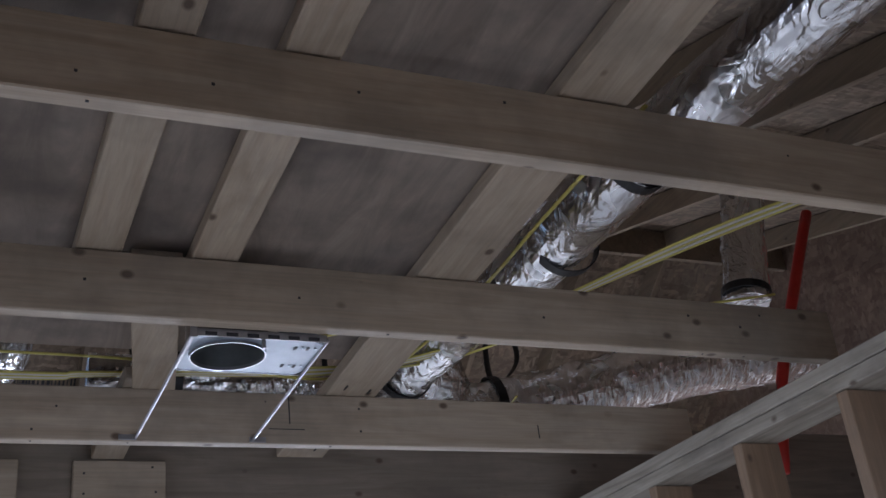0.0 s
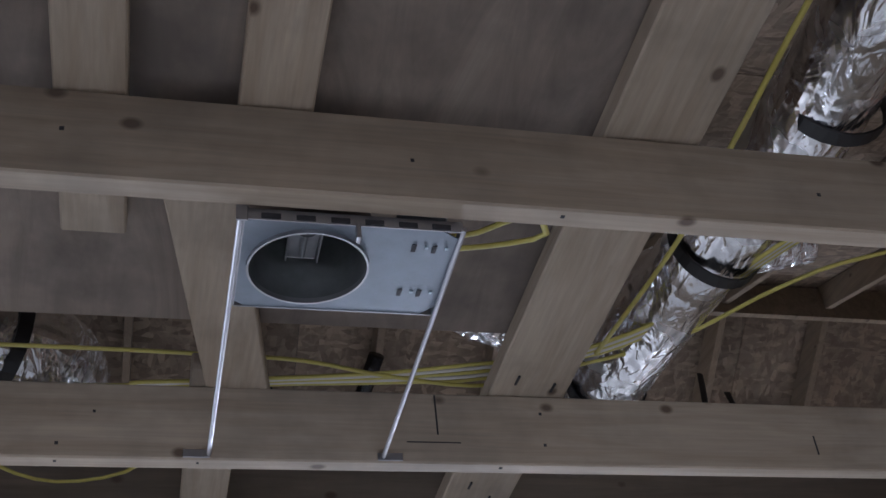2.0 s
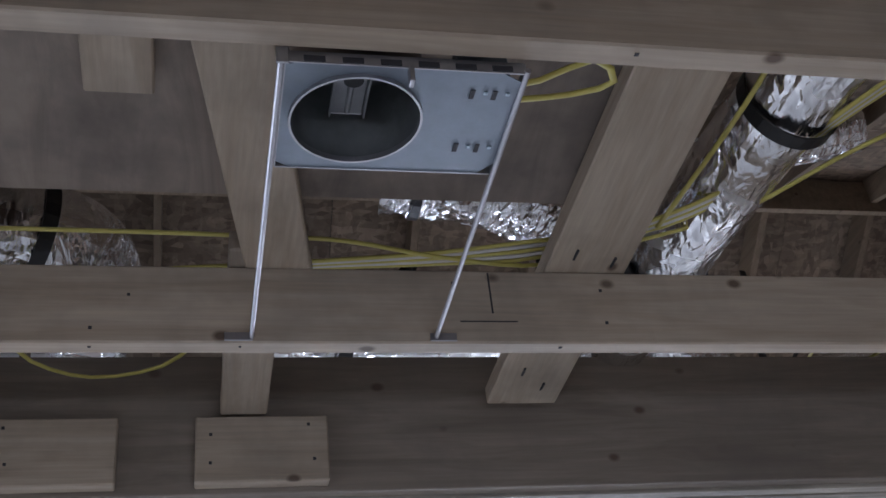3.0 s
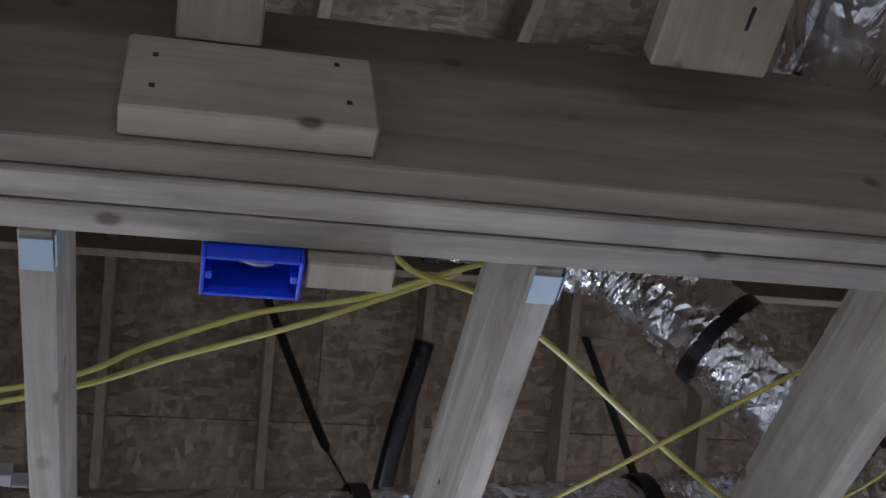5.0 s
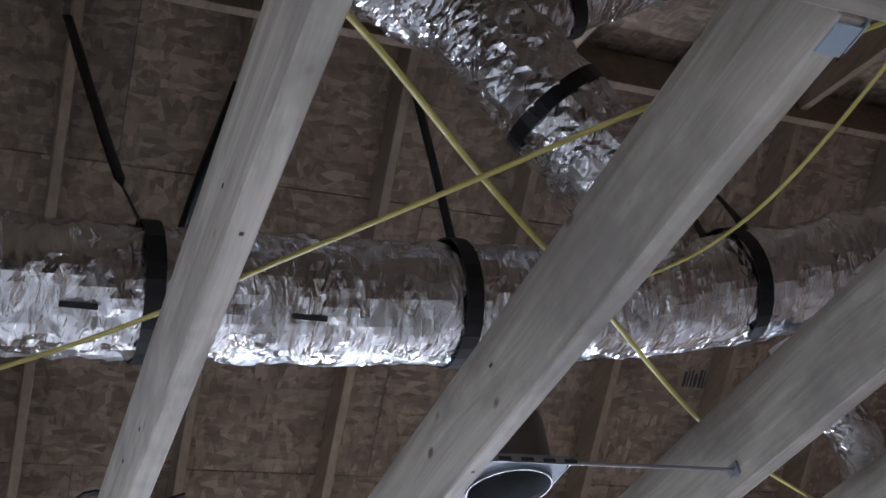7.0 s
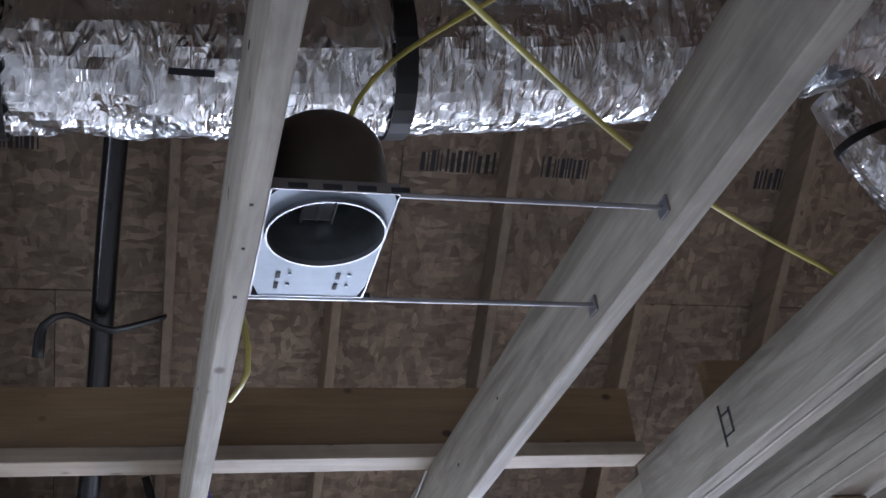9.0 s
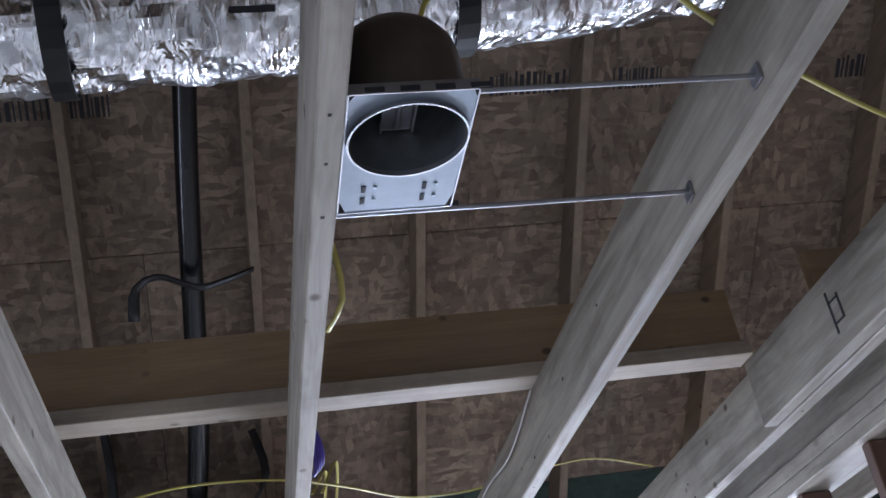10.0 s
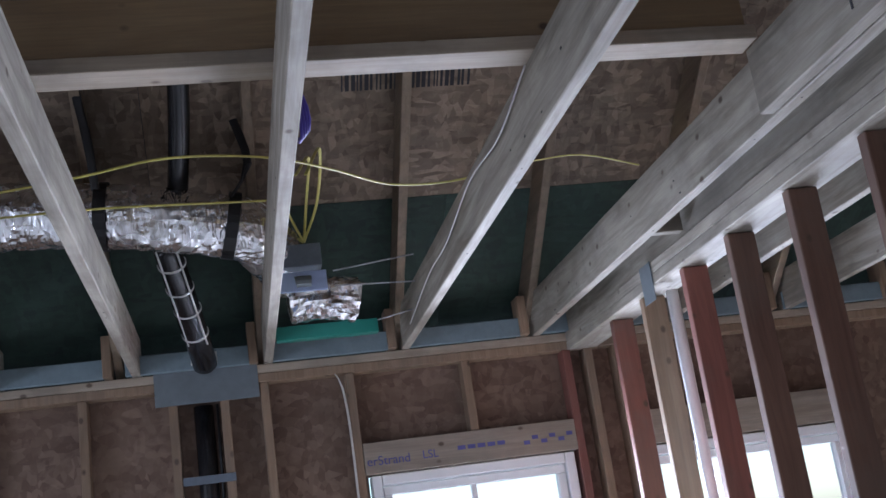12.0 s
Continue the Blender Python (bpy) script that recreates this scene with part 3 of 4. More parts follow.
def recessed_light(x0, x1, y0, y1, cx, cy, z, bars, slots, label, ends):
    lamp = empty("recessed_light", (0, 0, 0), label, "ceiling light", "recessed lights")
    plate = part("mounting_plate", holed_plate(x0, x1, y0, y1, cx, cy, 0.083, z), GALV, lamp, "galvanised steel mounting plate")
    part("rim", ring_band((cx, cy, z - 0.001), (0, 0, 1), 0.080, 0.010, 0.003, 48), STEEL, lamp)
    part("can", can_shell(cx, cy, 0.0795, z + 0.002, z + 0.112), CANIN, lamp, "dull grey steel lamp can", smooth=True)
    part("housing", can_shell(cx, cy, 0.090, z + 0.012, z + 0.115, True), CANOUT, lamp, "dark brown domed outer housing", smooth=True)
    part("socket_bracket", boxes((cx - 0.022, cx + 0.022, cy - 0.06, cy + 0.072, z + 0.066, z + 0.069), (cx - 0.004, cx + 0.004, cy - 0.055, cy + 0.066, z + 0.060, z + 0.066), (cx - 0.024, cx - 0.021, cy - 0.06, cy + 0.072, z + 0.058, z + 0.069), (cx + 0.021, cx + 0.024, cy - 0.06, cy + 0.072, z + 0.058, z + 0.069)), STEEL, lamp, "pressed steel socket bracket")
    part("bracket_arm", tube([(cx - 0.072, cy - 0.01, z + 0.075), (cx - 0.02, cy - 0.005, z + 0.07), (cx + 0.03, cy - 0.03, z + 0.072), (cx + 0.06, cy - 0.045, z + 0.076)], 0.004, 0.02, 8, 0, 0.5), BLACK, lamp, "dark spring arm", True)
    part("socket", tube([(cx, cy - 0.01, z + 0.052), (cx, cy - 0.01, z + 0.068)], 0.013, 0.02, 14), BLACK, lamp)
    part("sticker", boxes((cx - 0.012, cx + 0.016, cy - 0.0765, cy - 0.0755, z + 0.04, z + 0.058), bevel=0), BLUE, lamp, "small blue sticker inside the can")
    for e in ((x0, x1, y0 - 0.002, y0), (x0, x1, y1, y1 + 0.002), (x0 - 0.002, x0, y0, y1), (x1, x1 + 0.002, y0, y1)):
        part("hem", boxes((*e, z - 0.001, z + 0.016), bevel=0), STEEL, plate)
    for sx, sy in slots:
        part("slot", boxes((sx - 0.003, sx + 0.003, sy - 0.008, sy + 0.008, z - 0.0012, z - 0.0002), bevel=0), INK, plate)
        part("screw", boxes((sx + 0.014, sx + 0.019, sy - 0.006, sy - 0.001, z - 0.0022, z - 0.0002), bevel=0.0006), PALEPLATE, plate)
    k = 0
    while x0 + 0.02 + 0.045 * k < x1:
        for yy in (y0 - 0.0035, y1 + 0.002):
            part("tab", boxes((x0 + 0.02 + 0.045 * k, x0 + 0.045 + 0.045 * k, yy, yy + 0.0015, z + 0.001, z + 0.009), bevel=0), INK, plate)
        k += 1
    for a, b in bars:
        part("hanger_bar", rod(a, b), STEEL, lamp, "thin steel hanger bar")
    for e in ends:
        part("bar_foot", boxes(e, bevel=0.001), STEEL, lamp)
    part("junction_box", boxes((x1 - 0.075, x1 - 0.012, y0 + 0.02, y1 - 0.02, z + 0.003, z + 0.065)) if x1 - x0 > y1 - y0 else boxes((x0 + 0.02, x1 - 0.02, y1 - 0.075, y1 - 0.012, z + 0.003, z + 0.065)), GALV, lamp)
    return lamp


recessed_light(-0.378, -0.092, -1.190, -0.992, -0.286, -1.094, 2.512,
               [((-0.384, -1.195, 2.514), (-0.387, -0.557, 2.497)), ((-0.090, -1.195, 2.514), (-0.085, -0.557, 2.497))],
               [(-0.150, -1.150), (-0.122, -1.150), (-0.150, -1.045), (-0.122, -1.045)],
               "galvanised recessed light housing hung between pale joists",
               [(-0.43, -0.385, -0.559, -0.556, 2.490, 2.505), (-0.095, -0.05, -0.559, -0.556, 2.490, 2.505), (-0.39, -0.375, -1.1965, -1.193, 2.505, 2.53), (-0.235, -0.229, -1.194, -1.18, 2.49, 2.514)])
recessed_light(0.602, 0.768, 1.180, 1.455, 0.686, 1.278, 2.452,
               [((0.600, 1.208, 2.470), (1.169, 1.215, 2.476)), ((0.600, 1.478, 2.462), (1.169, 1.502, 2.474))],
               [(0.635, 1.395), (0.635, 1.425), (0.722, 1.395), (0.722, 1.425)],
               "galvanised recessed light with dark dome between grey joists",
               [(1.165, 1.169, 1.20, 1.23, 2.462, 2.49), (1.165, 1.169, 1.49, 1.52, 2.46, 2.488)])

# ---- foil-wrapped flexible ducts ----


def duct(pts, r, label, bands=(), hangers=(), wrinkle=0.07, seed=0.0):
    d = empty("flexible_duct", (0, 0, 0), label, "duct", "foil ducts")
    part("sleeve", tube(pts, r, 0.016, 44, wrinkle, 1.0, True, seed), FOIL, d, "crinkled silver foil sleeve", smooth=False)
    for c, dr, w in bands:
        part("band", ring_band(c, dr, r * 1.06, w), BLACK, d, "black rubber band")
    for h in hangers:
        part("hanger_strap", tube(h, 0.016, 0.05, 6, 0.1, 0.25), BLACK, d, "black hanging strap")
    return d


MAIN = [(-2.6, 2.15, 3.395), (-1.2, 2.05, 3.345), (-0.1, 2.0, 3.330), (0.73, 1.98, 3.370), (1.5, 1.92, 3.415), (2.2, 1.80, 3.515), (3.0, 1.55, 3.665), (3.8, 1.3, 3.745)]
main = duct(MAIN, 0.176, "large crinkled silver foil duct slung under the roof",
            [((0.13, 1.99, 3.338), (1, 0, 0.04), 0.05), ((1.0, 1.965, 3.385), (1, -0.05, 0.05), 0.05), ((1.95, 1.85, 3.48), (1, -0.15, 0.13), 0.05), ((-0.9, 2.03, 3.34), (1, 0, 0), 0.05)],
            [[(0.12, 1.9, 3.46), (0.04, 1.96, 3.75), (-0.10, 2.08, 4.45)], [(1.0, 1.88, 3.50), (1.03, 1.95, 3.8), (1.08, 2.08, 4.35)], [(1.95, 1.80, 3.60), (2.0, 1.95, 3.8), (2.10, 2.08, 4.3)], [(2.0, 1.82, 3.62), (2.2, 1.95, 3.85), (2.22, 2.08, 4.2)]])
for x, z in ((0.02, 3.334), (0.60, 3.362)):
    b = bmesh.new()
    add_box(b, -0.045, 0.045, -0.004, 0.002, -0.007, 0.007, 0)
    lab = part("marking", b, INK, main, "black printed marking on the foil")
    lab.matrix_world = pose(x - 0.06, 1.99 - 0.115, z - 0.138, 50, 0, 0)
duct([(0.28, 1.62, 4.46), (0.55, 1.6, 4.42), (0.85, 1.6, 4.34), (1.08, 1.6, 4.20), (1.30, 1.62, 3.90), (1.50, 1.70, 3.68), (1.62, 1.80, 3.52)], 0.165,
     "silver foil branch duct dropping onto the main duct", [((1.30, 1.62, 3.90), (0.6, 0.1, -0.8), 0.05), ((0.42, 1.61, 4.44), (1, 0, -0.1), 0.04)], (), 0.11, 3.0)
duct([(1.18, 1.58, 4.22), (1.42, 1.5, 4.33), (1.75, 1.38, 4.45), (2.3, 1.2, 4.5)], 0.115, "narrow silver foil duct running off the branch", [((1.36, 1.52, 4.30), (0.8, -0.25, 0.3), 0.045)], (), 0.08, 5.0)
duct([(0.62, -2.6, 2.86), (0.56, -2.0, 2.83), (0.52, -1.5, 2.82), (0.53, -1.15, 2.815), (0.50, -0.8, 2.81), (0.475, -0.5, 2.80), (0.47, -0.15, 2.80), (0.5, 0.3, 2.83)], 0.082,
     "narrow silver foil duct lying beside the deck", [((0.545, -1.22, 2.81), (0.1, 1, 0), 0.028), ((0.505, -0.84, 2.80), (-0.1, 1, 0), 0.028), ((0.47, -0.33, 2.80), (0, 1, 0), 0.028), ((0.5, -1.62, 2.815), (-0.1, 1, 0), 0.028)], (), 0.06, 7.0)
duct([(-1.9, -0.28, 2.93), (-1.1, -0.24, 2.93), (-0.80, -0.18, 2.94), (-0.70, 0.05, 2.98), (-0.75, 0.5, 3.05)], 0.105, "silver foil duct behind the near room joists", [((-0.80, -0.18, 2.94), (1, 0.5, 0), 0.03)], (), 0.08, 9.0)
duct([(-0.40, 0.30, 2.98), (-0.1, 0.28, 2.97), (0.25, 0.26, 2.96), (0.5, 0.3, 2.96)], 0.085, "short silver foil duct beyond the beam", [((-0.12, 0.28, 2.97), (1, 0, 0), 0.035)], (), 0.08, 11.0)
duct([(-2.2, 4.15, 3.05), (-0.9, 4.24, 2.97), (-0.36, 4.30, 2.915), (0.03, 4.30, 2.885), (0.48, 4.34, 2.815), (0.60, 4.46, 2.76), (0.68, 4.60, 2.70)], 0.118,
     "silver foil duct feeding a fan box near the eaves", [((0.0, 4.30, 2.887), (1, 0, -0.08), 0.045), ((0.46, 4.32, 2.82), (1, 0.1, -0.2), 0.045)],
     [[(-0.01, 4.2, 2.95), (-0.02, 4.15, 3.1), (-0.05, 4.1, 3.3)], [(0.47, 4.22, 2.9), (0.54, 4.2, 3.02), (0.5, 4.2, 3.2)]], 0.09, 13.0)
duct([(2.12, 1.86, 3.30), (2.18, 1.88, 3.15), (2.29, 1.92, 2.98), (2.33, 2.0, 2.80), (2.36, 2.1, 2.62)], 0.075, "small silver foil branch duct dropping from the main duct", [((2.17, 1.88, 3.17), (0.3, 0.1, -0.9), 0.02), ((2.34, 2.04, 2.74), (0.1, 0.3, -0.9), 0.02)], (), 0.09, 15.0)
duct([(2.06, -0.30, 3.72), (1.99, -0.30, 3.45), (1.93, -0.30, 3.16)], 0.085, "hanging silver foil duct beyond the near room wall", [((1.935, -0.30, 3.2), (0.2, 0, 1), 0.03)], (), 0.1, 17.0)

# ---- pipes ----
thing("vent_pipe", tube([(0.50, 2.22, 4.42), (0.40, 2.66, 4.13), (0.35, 3.2, 3.76), (0.315, 3.95, 3.22), (0.27, 4.35, 2.93)], 0.039, 0.08, 20), PIPE, "glossy black plastic pipe running under the rafters", "pipe", smooth=True)
thing("pipe_strap", tube([(0.135, 3.56, 3.38), (0.15, 3.50, 3.47), (0.22, 3.48, 3.50), (0.31, 3.47, 3.46), (0.37, 3.47, 3.44), (0.46, 3.48, 3.47), (0.54, 3.50, 3.51)], 0.019, 0.03, 8, 0.15, 0.4), BLACK, "black strap tied round the pipe", "strap", smooth=True)
flex = empty("insulated_pipe", (0, 0, 0), "black insulated pipe with pale netting entering the wall plate", "pipe")
part("sleeve", tube([(0.21, 4.42, 2.80), (0.25, 4.62, 2.66), (0.29, 4.85, 2.52), (0.31, 5.02, 2.445)], 0.052, 0.03, 20, 0.04), PIPE, flex, smooth=True)
for y, x, z in ((4.50, 0.226, 2.745), (4.60, 0.246, 2.674), (4.70, 0.266, 2.61), (4.82, 0.285, 2.538)):
    part("net_cord", ring_band((x, y, z), (0.15, 1, -0.65), 0.053, 0.008, 0.003, 24), WHITE, flex)
for dx in (-0.035, 0.04):
    part("net_cord", tube([(0.21 + dx, 4.40, 2.765), (0.25 + dx, 4.60, 2.625), (0.29 + dx, 4.83, 2.487)], 0.004, 0.08, 6), WHITE, flex)
thing("wall_pipe", tube([(0.285, 5.175, 0.05), (0.285, 5.175, 2.29)], 0.042, 0.3, 20), PIPE, "black plastic pipe standing between wall studs", "pipe", smooth=True)
thing("wall_cable", tube([(0.345, 5.155, 0.05), (0.34, 5.155, 1.5), (0.345, 5.155, 2.29)], 0.006, 0.2, 8), BLACK, "black cable beside the wall pipe", "cable", smooth=True)
thing("pipe_bracket", boxes((0.18, 0.40, 5.123, 5.127, 1.955, 1.990), bevel=0.001), GALV, "galvanised strap holding the wall pipe", "bracket")
thing("protector_plate", boxes((0.088, 0.528, 5.121, 5.1255, 2.298, 2.442), bevel=0.001), PLATE, "grey steel protector plate on the top plate", "plate")
tag = thing("pipe_tag", boxes((0.252, 0.362, 5.02, 5.024, 2.443, 2.495), bevel=0), PAPER, "white printed tag on the insulated pipe", "tag")
for i in range(3):
    part("print_bar", boxes((0.285 + 0.018 * i, 0.297 + 0.018 * i, 5.0185, 5.0198, 2.455, 2.485), bevel=0), INK, tag)
thing("sprinkler_pipe", tube([(2.36, -0.3, 3.6), (2.2, -0.3, 3.28), (2.0, -0.3, 2.85), (1.9, -0.3, 2.5)], 0.022, 0.1, 12), RED, "red plastic pipe beyond the near room wall", "pipe", smooth=True)

# ---- fan box near the eaves ----
fan = empty("fan_box", (0, 0, 0), "foil-wrapped fan box with teal flange between joists", "fan")
part("flange", boxes((0.604, 1.02, 4.70, 4.75, 2.442, 2.500), bevel=0.003), TEAL, fan, "teal flange panel")
part("foil_wrap", tube([(0.66, 4.60, 2.57), (0.80, 4.60, 2.58), (0.93, 4.62, 2.56)], 0.095, 0.014, 36, 0.22, 0.9, True, 21.0), FOIL, fan)
part("control_box", boxes((0.63, 0.79, 4.38, 4.46, 2.655, 2.745), bevel=0.004), GALV, fan)
lb = part("label_panel", boxes((0.602, 0.80, 4.36, 4.372, 2.552, 2.630), bevel=0.003), LABEL, fan, "pale blue label panel")
part("label_oval", tube([(0.68, 4.3585, 2.588), (0.70, 4.3580, 2.590), (0.74, 4.3585, 2.588)], 0.022, 0.01, 10, 0, 1.0), PLATE, lb)
for a, b in (((0.84, 4.5, 2.66), (1.169, 4.5, 2.70)), ((0.84, 4.5, 2.60), (1.169, 4.55, 2.60)), ((1.02, 4.7, 2.49), (1.169, 4.7, 2.52))):
    part("hanger_rod", rod(a, b, 0.003), STEEL, fan)

# ---- eave baffles ----
for k in range(-4, 7):
    x = -0.055 + 0.61 * k
    thing("eave_baffle", boxes((x + 0.03, x + 0.575, NORTH - 0.03, NORTH - 0.01, 2.44, 2.525), bevel=0.004), FOAM, "grey-blue foam baffle at the eaves", "baffle", "eave baffles")
    thing("heel_block", boxes((x - 0.06, x - 0.022, NORTH - 0.06, NORTH + 0.05, 2.44, 2.62)), STUD, "short timber block at the rafter heel", "block", "heel blocks")

# ---- electrical boxes, blocks ----
ebox = empty("outlet_box", (0, 0, 0), "bright blue plastic electrical box with loose wires", "electrical box")
X0, X1, Y0, Y1, ZB = -0.378, -0.268, 0.119, 0.176, 2.418
part("side", boxes((X0, X0 + 0.004, Y0, Y1, ZB, ZB + 0.075), bevel=0.001), BLUE, ebox)
part("side", boxes((X1 - 0.004, X1, Y0, Y1, ZB, ZB + 0.075), bevel=0.001), BLUE, ebox)
part("side", boxes((X0 + 0.0045, X1 - 0.0045, Y0, Y0 + 0.004, ZB, ZB + 0.075), bevel=0.001), BLUE, ebox)
part("side", boxes((X0 + 0.0045, X1 - 0.0045, Y1 - 0.004, Y1, ZB, ZB + 0.075), bevel=0.001), BLUE, ebox)
part("back", boxes((X0 + 0.0045, X1 - 0.0045, Y0 + 0.0045, Y1 - 0.0045, ZB + 0.071, ZB + 0.0745), bevel=0), BLUE, ebox)
for x in (X0 + 0.004, X1 - 0.012):
    part("screw_boss", boxes((x, x + 0.008, 0.142, 0.152, ZB + 0.001, ZB + 0.03), bevel=0.001), BLUE, ebox)
part("wire", tube([(-0.35, 0.15, 2.485), (-0.33, 0.14, 2.44), (-0.30, 0.15, 2.45), (-0.285, 0.145, 2.48)], 0.003, 0.01, 8), WHITE, ebox)
part("wire", tube([(-0.345, 0.14, 2.485), (-0.335, 0.15, 2.45), (-0.31, 0.14, 2.46), (-0.29, 0.15, 2.485)], 0.003, 0.01, 8), RED, ebox)
thing("backing_block", boxes((-0.263, -0.165, 0.119, 0.158, 2.42, 2.56)), WOOD["y"], "short timber block behind the beam", "block")
mark = bpy.data.objects["splice_board"]
for y, w in ((2.13, 0.05),):
    part("stamp", boxes((1.7385, 1.7395, y - w / 2, y + w / 2, 2.50, 2.505), (1.7385, 1.7395, y - w / 2, y + w / 2, 2.55, 2.555), (1.7385, 1.7395, y - w / 2, y - w / 2 + 0.008, 2.50, 2.56), (1.7385, 1.7395, y + w / 2 - 0.008, y + w / 2, 2.48, 2.58), bevel=0), INK, mark, "black grading stamp")

# ---- cables ----
Y, W = "yellow sheathed house cable strung over the joists", "white sheathed house cable strung over the joists"
UP = 0.012
cable([(-1.3, 0.80, 2.66), (-0.62, 0.61, 2.66), (-0.44, 0.51, 2.66), (-0.29, 0.43, 2.66), (-0.15, 0.39, 2.66), (0.03, 0.31, 2.67), (0.3, 0.24, 2.70)], YELLOW, Y)
cable([(-1.3, 0.84, 2.65), (-0.62, 0.625, 2.65), (-0.40, 0.52, 2.65), (-0.25, 0.45, 2.65), (-0.14, 0.40, 2.66), (0.0, 0.36, 2.70)], YELLOW, Y)
cable([(-0.16, 0.22, 2.72), (-0.12, 0.30, 2.66), (-0.05, 0.34, 2.655), (0.02, 0.36, 2.655), (0.16, 0.46, 2.655), (0.39, 0.66, 2.655), (0.56, 0.80, 2.655), (0.73, 0.93, 2.66), (1.18, 1.30, 2.655), (1.48, 1.50, 2.655), (1.77, 1.66, 2.65), (2.2, 1.9, 2.65)], YELLOW, Y)
cable([(1.2, 0.05, 2.80), (0.95, 0.25, 2.72), (0.6, 0.47, 2.655), (0.39, 0.67, 2.64), (0.18, 0.91, 2.65), (-0.1, 1.2, 2.65), (-0.6, 1.6, 2.65)], YELLOW, Y)
cable([(1.1, 0.1, 2.9), (1.16, 0.42, 2.9), (1.18, 0.81, 2.9), (1.13, 1.04, 2.9), (1.01, 1.22, 2.9), (0.78, 1.30, 2.75), (0.70, 1.36, 2.56)], YELLOW, Y)
cable([(-2.2, -0.49, 2.74), (-0.76, -0.49, 2.74), (-0.37, -0.49, 2.735), (-0.21, -0.48, 2.735), (-0.03, -0.44, 2.73), (0.17, -0.42, 2.73), (0.35, -0.5, 2.74), (0.51, -0.61, 2.74), (0.64, -0.80, 2.74), (0.78, -0.92, 2.74), (1.3, -1.1, 2.78)], YELLOW, Y)
for i in range(5):
    cable([(-2.2, -0.36 + 0.02 * i, 2.735), (-0.71, -0.36 + 0.012 * i, 2.735), (-0.51, -0.38 + 0.008 * i, 2.735), (-0.27, -0.41 + 0.006 * i, 2.735), (-0.03, -0.45 + 0.01 * i, 2.735), (0.16, -0.50 + 0.015 * i, 2.735),
           (0.33, -0.52 - 0.008 * i, 2.74), (0.44, -0.61 - 0.012 * i, 2.74), (0.52, -0.74 - 0.014 * i, 2.74), (0.60, -0.90 - 0.012 * i, 2.75), (0.9, -1.3 - 0.03 * i, 2.80), (1.4, -1.8, 2.9)], WHITE if i % 2 else YELLOW, W if i % 2 else Y)
cable([(0.33, -1.9, 2.735), (0.35, -1.47, 2.735), (0.36, -1.31, 2.735), (0.37, -1.17, 2.735), (0.38, -0.9, 2.735), (0.36, -0.55, 2.735)], YELLOW, Y)
cable([(-0.85, -0.14, 2.735), (-0.79, -0.08, 2.70), (-0.68, -0.03, 2.69), (-0.54, -0.06, 2.70), (-0.45, -0.14, 2.735)], YELLOW, Y)
cable([(-0.10, -1.10, 2.57), (-0.04, -1.10, 2.585), (0.03, -1.13, 2.60), (0.07, -1.09, 2.60), (0.02, -1.06, 2.60), (-0.10, -1.07, 2.57)], YELLOW, "loop of yellow cable at the recessed light")
cable([(-0.6, 3.5, 2.66), (0.0, 3.30, 2.66), (0.28, 3.20, 2.665), (0.55, 3.24, 2.665), (0.75, 3.36, 2.66), (0.95, 3.52, 2.655), (1.15, 3.52, 2.65), (1.3, 3.45, 2.66)], YELLOW, Y)
cable([(-0.6, 3.62, 2.66), (0.02, 3.56, 2.66), (0.55, 3.60, 2.66), (0.64, 3.75, 2.72)], YELLOW, Y)
for i, x in enumerate((0.64, 0.72, 0.76)):
    cable([(0.62 + 0.03 * i, 3.42, 2.67), (x, 3.7, 2.80 + 0.03 * i), (x + 0.02, 4.2, 2.85), (0.74, 4.52, 2.79)], YELLOW, "yellow cable looping down to the fan box")
cable([(1.25, 3.5, 2.68), (1.41, 3.5, 2.69), (1.58, 3.5, 2.70), (1.77, 3.5, 2.65)], YELLOW, Y, 0.004)
cable([(1.163, 2.62, 2.612), (1.160, 2.95, 2.56), (1.162, 3.35, 2.585), (1.160, 3.8, 2.53), (1.162, 4.2, 2.53), (1.160, 4.75, 2.47)], WHITE, "thin white wire stapled along a ceiling joist", 0.0025, 1.0)
cable([(0.604, 1.7, 2.60), (0.625, 1.76, 2.56), (0.635, 1.82, 2.50), (0.612, 1.92, 2.49)], YELLOW, "end of yellow cable hanging beside a joist")
for i in range(4):
    cable([(0.604, 2.56 + 0.01 * i, 2.60), (0.612 + 0.006 * i, 2.62, 2.54), (0.615 + 0.006 * i, 2.66, 2.48 + 0.006 * i), (0.606, 2.72, 2.50), (0.603, 2.76, 2.58)], VIOLET, "coil of violet cable beside a joist", 0.004, 1.0)
cable([(0.86, 5.118, 2.36), (0.885, 5.118, 2.30), (0.900, 5.118, 2.1), (0.902, 5.118, 1.5), (0.900, 5.118, 0.4)], WHITE, "white cable down a wall stud", 0.005)

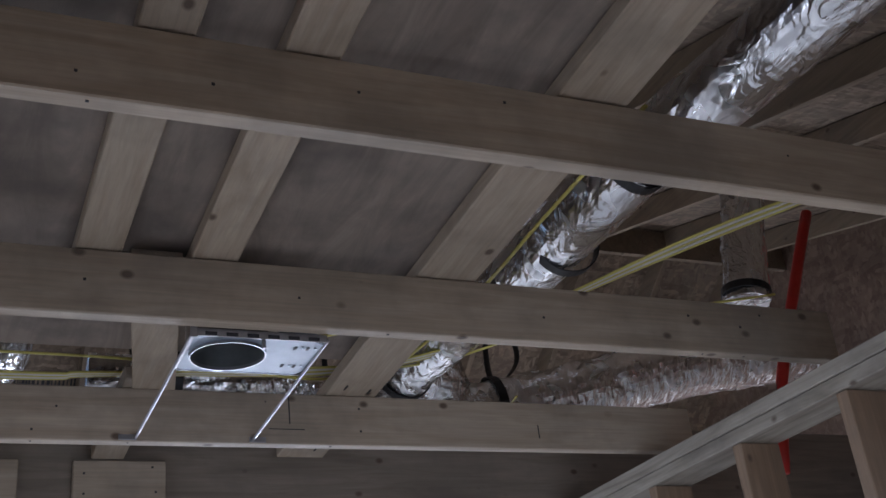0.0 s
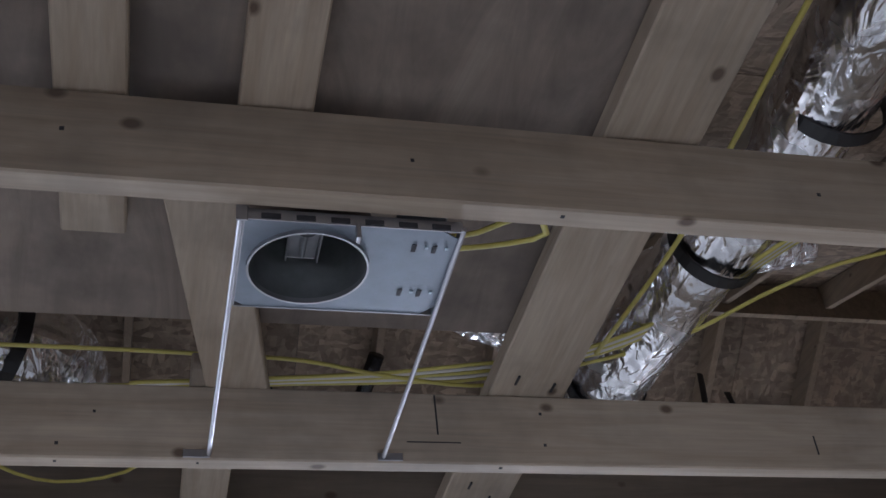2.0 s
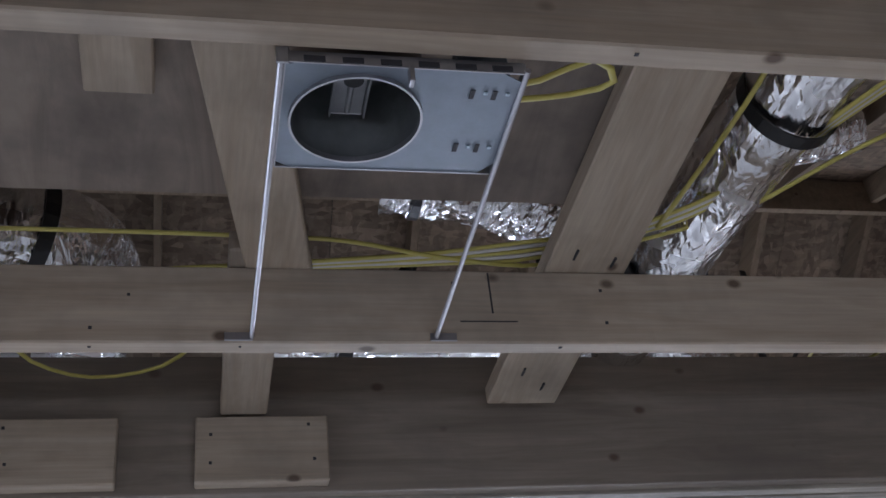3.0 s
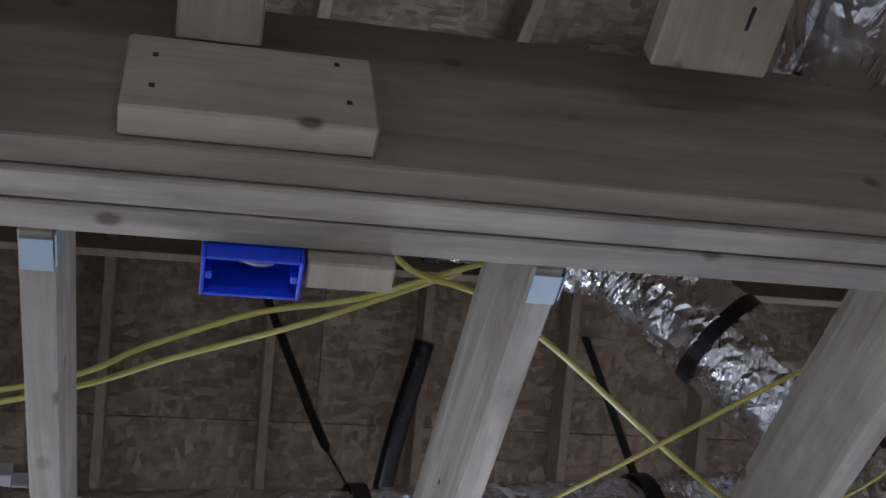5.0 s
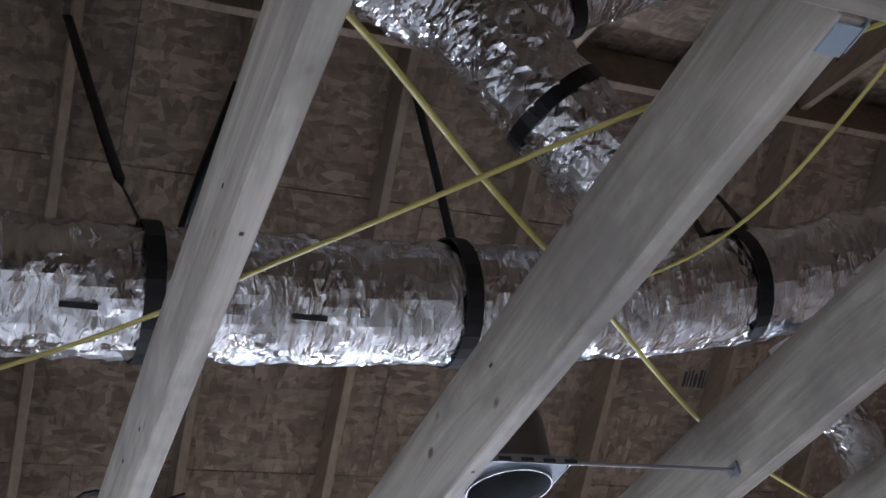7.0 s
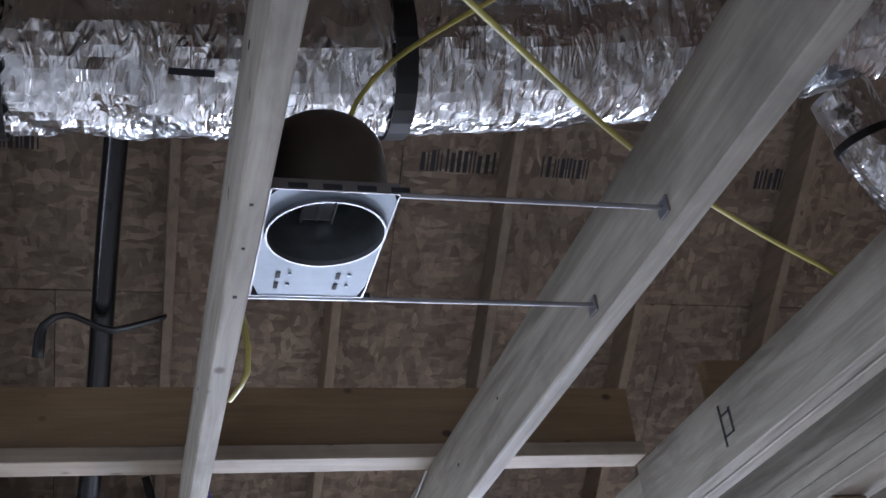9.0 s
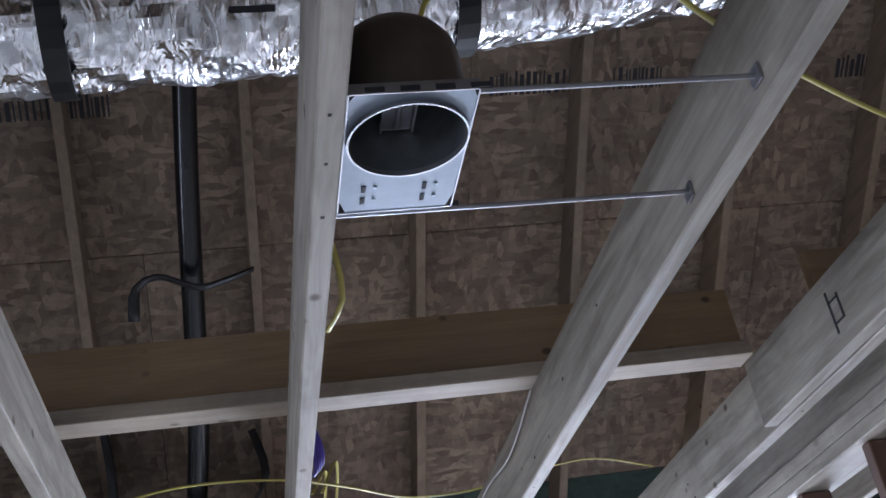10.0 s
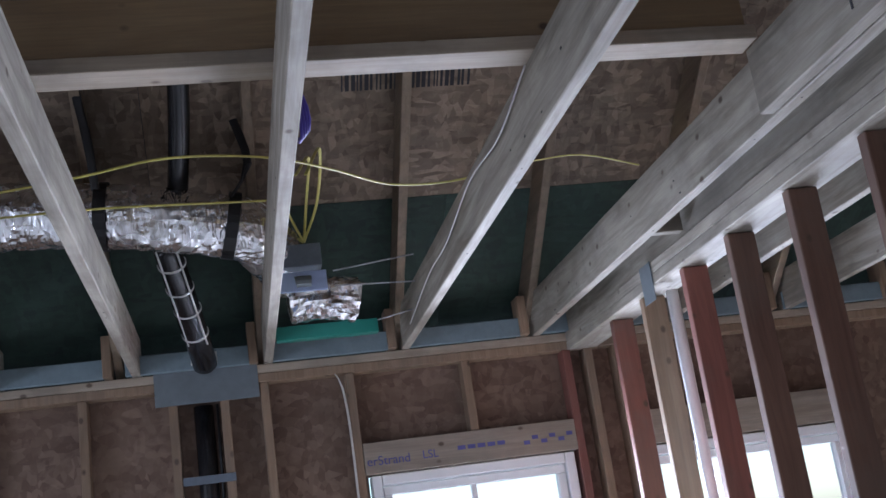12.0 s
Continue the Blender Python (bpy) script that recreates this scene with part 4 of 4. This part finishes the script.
# ---- ink printing along the roof deck ----
random.seed(4)
ink_tilt = math.degrees(math.atan(SLOPE))
for y, spans in ((3.275, ((0.75, 0.90), (1.45, 1.78), (1.93, 2.13), (2.85, 3.1), (-0.5, 0.1))), (4.245, ((0.93, 1.46), (1.72, 1.95)))):
    for a, b in spans:
        bm = bmesh.new()
        x = a
        while x < b:
            w = random.choice((0.006, 0.01, 0.016))
            add_box(bm, x, x + w, -0.045 + random.random() * 0.02, 0.045, 0.0, 0.001, 0)
            x += w + random.choice((0.006, 0.009, 0.014))
        ob = part("ink_bars", bm, INK, roof, "smudged black ink bars")
        ob["kind"] = "stuff"
        ob.matrix_world = pose(0, y, 2.69 + SLOPE * (NORTH - y) - 0.003, -ink_tilt, 0, 0)

# ---- nail heads and pencil marks on the joists ----
random.seed(9)
joists = [o for o in bpy.data.objects if o.name.startswith("ceiling_joist")]
for o in joists:
    lo = Vector([min(v.co[k] for v in o.data.vertices) for k in range(3)])
    hi = Vector([max(v.co[k] for v in o.data.vertices) for k in range(3)])
    along_x = hi.x - lo.x > hi.y - lo.y
    for n in range(9):
        q = random.uniform(-1.0, 1.1) if along_x else random.uniform(0.2, 5.0)
        h = lo.z + random.uniform(0.02, 0.12)
        w = random.uniform(0.0018, 0.003)
        if along_x:
            rows = (q - w, q + w, lo.y - 0.001, lo.y + 0.001, h - w, h + w) if n % 3 else (q - w, q + w, lo.y + 0.012, lo.y + 0.012 + 2 * w, lo.z - 0.001, lo.z + 0.001)
        else:
            rows = (lo.x - 0.001, lo.x + 0.001, q - 2 * w, q + 2 * w, h - w, h + w) if n % 3 else (lo.x + 0.015, lo.x + 0.015 + 2 * w, q - w, q + w, lo.z - 0.001, lo.z + 0.001)
        part("nail", boxes(rows, bevel=0), INK, o)
third = max((o for o in joists if abs(o.data.vertices[0].co.y + 0.54) < 0.05), key=lambda o: o.dimensions.x)
for r in ((0.017, 0.020, 2.545, 2.625), (-0.04, 0.06, 2.528, 2.530), (0.78, 0.783, 2.52, 2.56)):
    part("pencil_mark", boxes((r[0], r[1], -0.5562, -0.554, r[2], r[3]), bevel=0), INK, third)
boards = [o for o in bpy.data.objects if o.name.startswith("flat_board")]
for x, y in ((0.165, -0.62), (0.24, -0.60), (0.17, -0.22), (0.225, -0.16)):
    part("nail", boxes((x, x + 0.004, y, y + 0.03, top_z(y) - 0.0035, top_z(y) + 0.002), bevel=0), INK, boards[0])
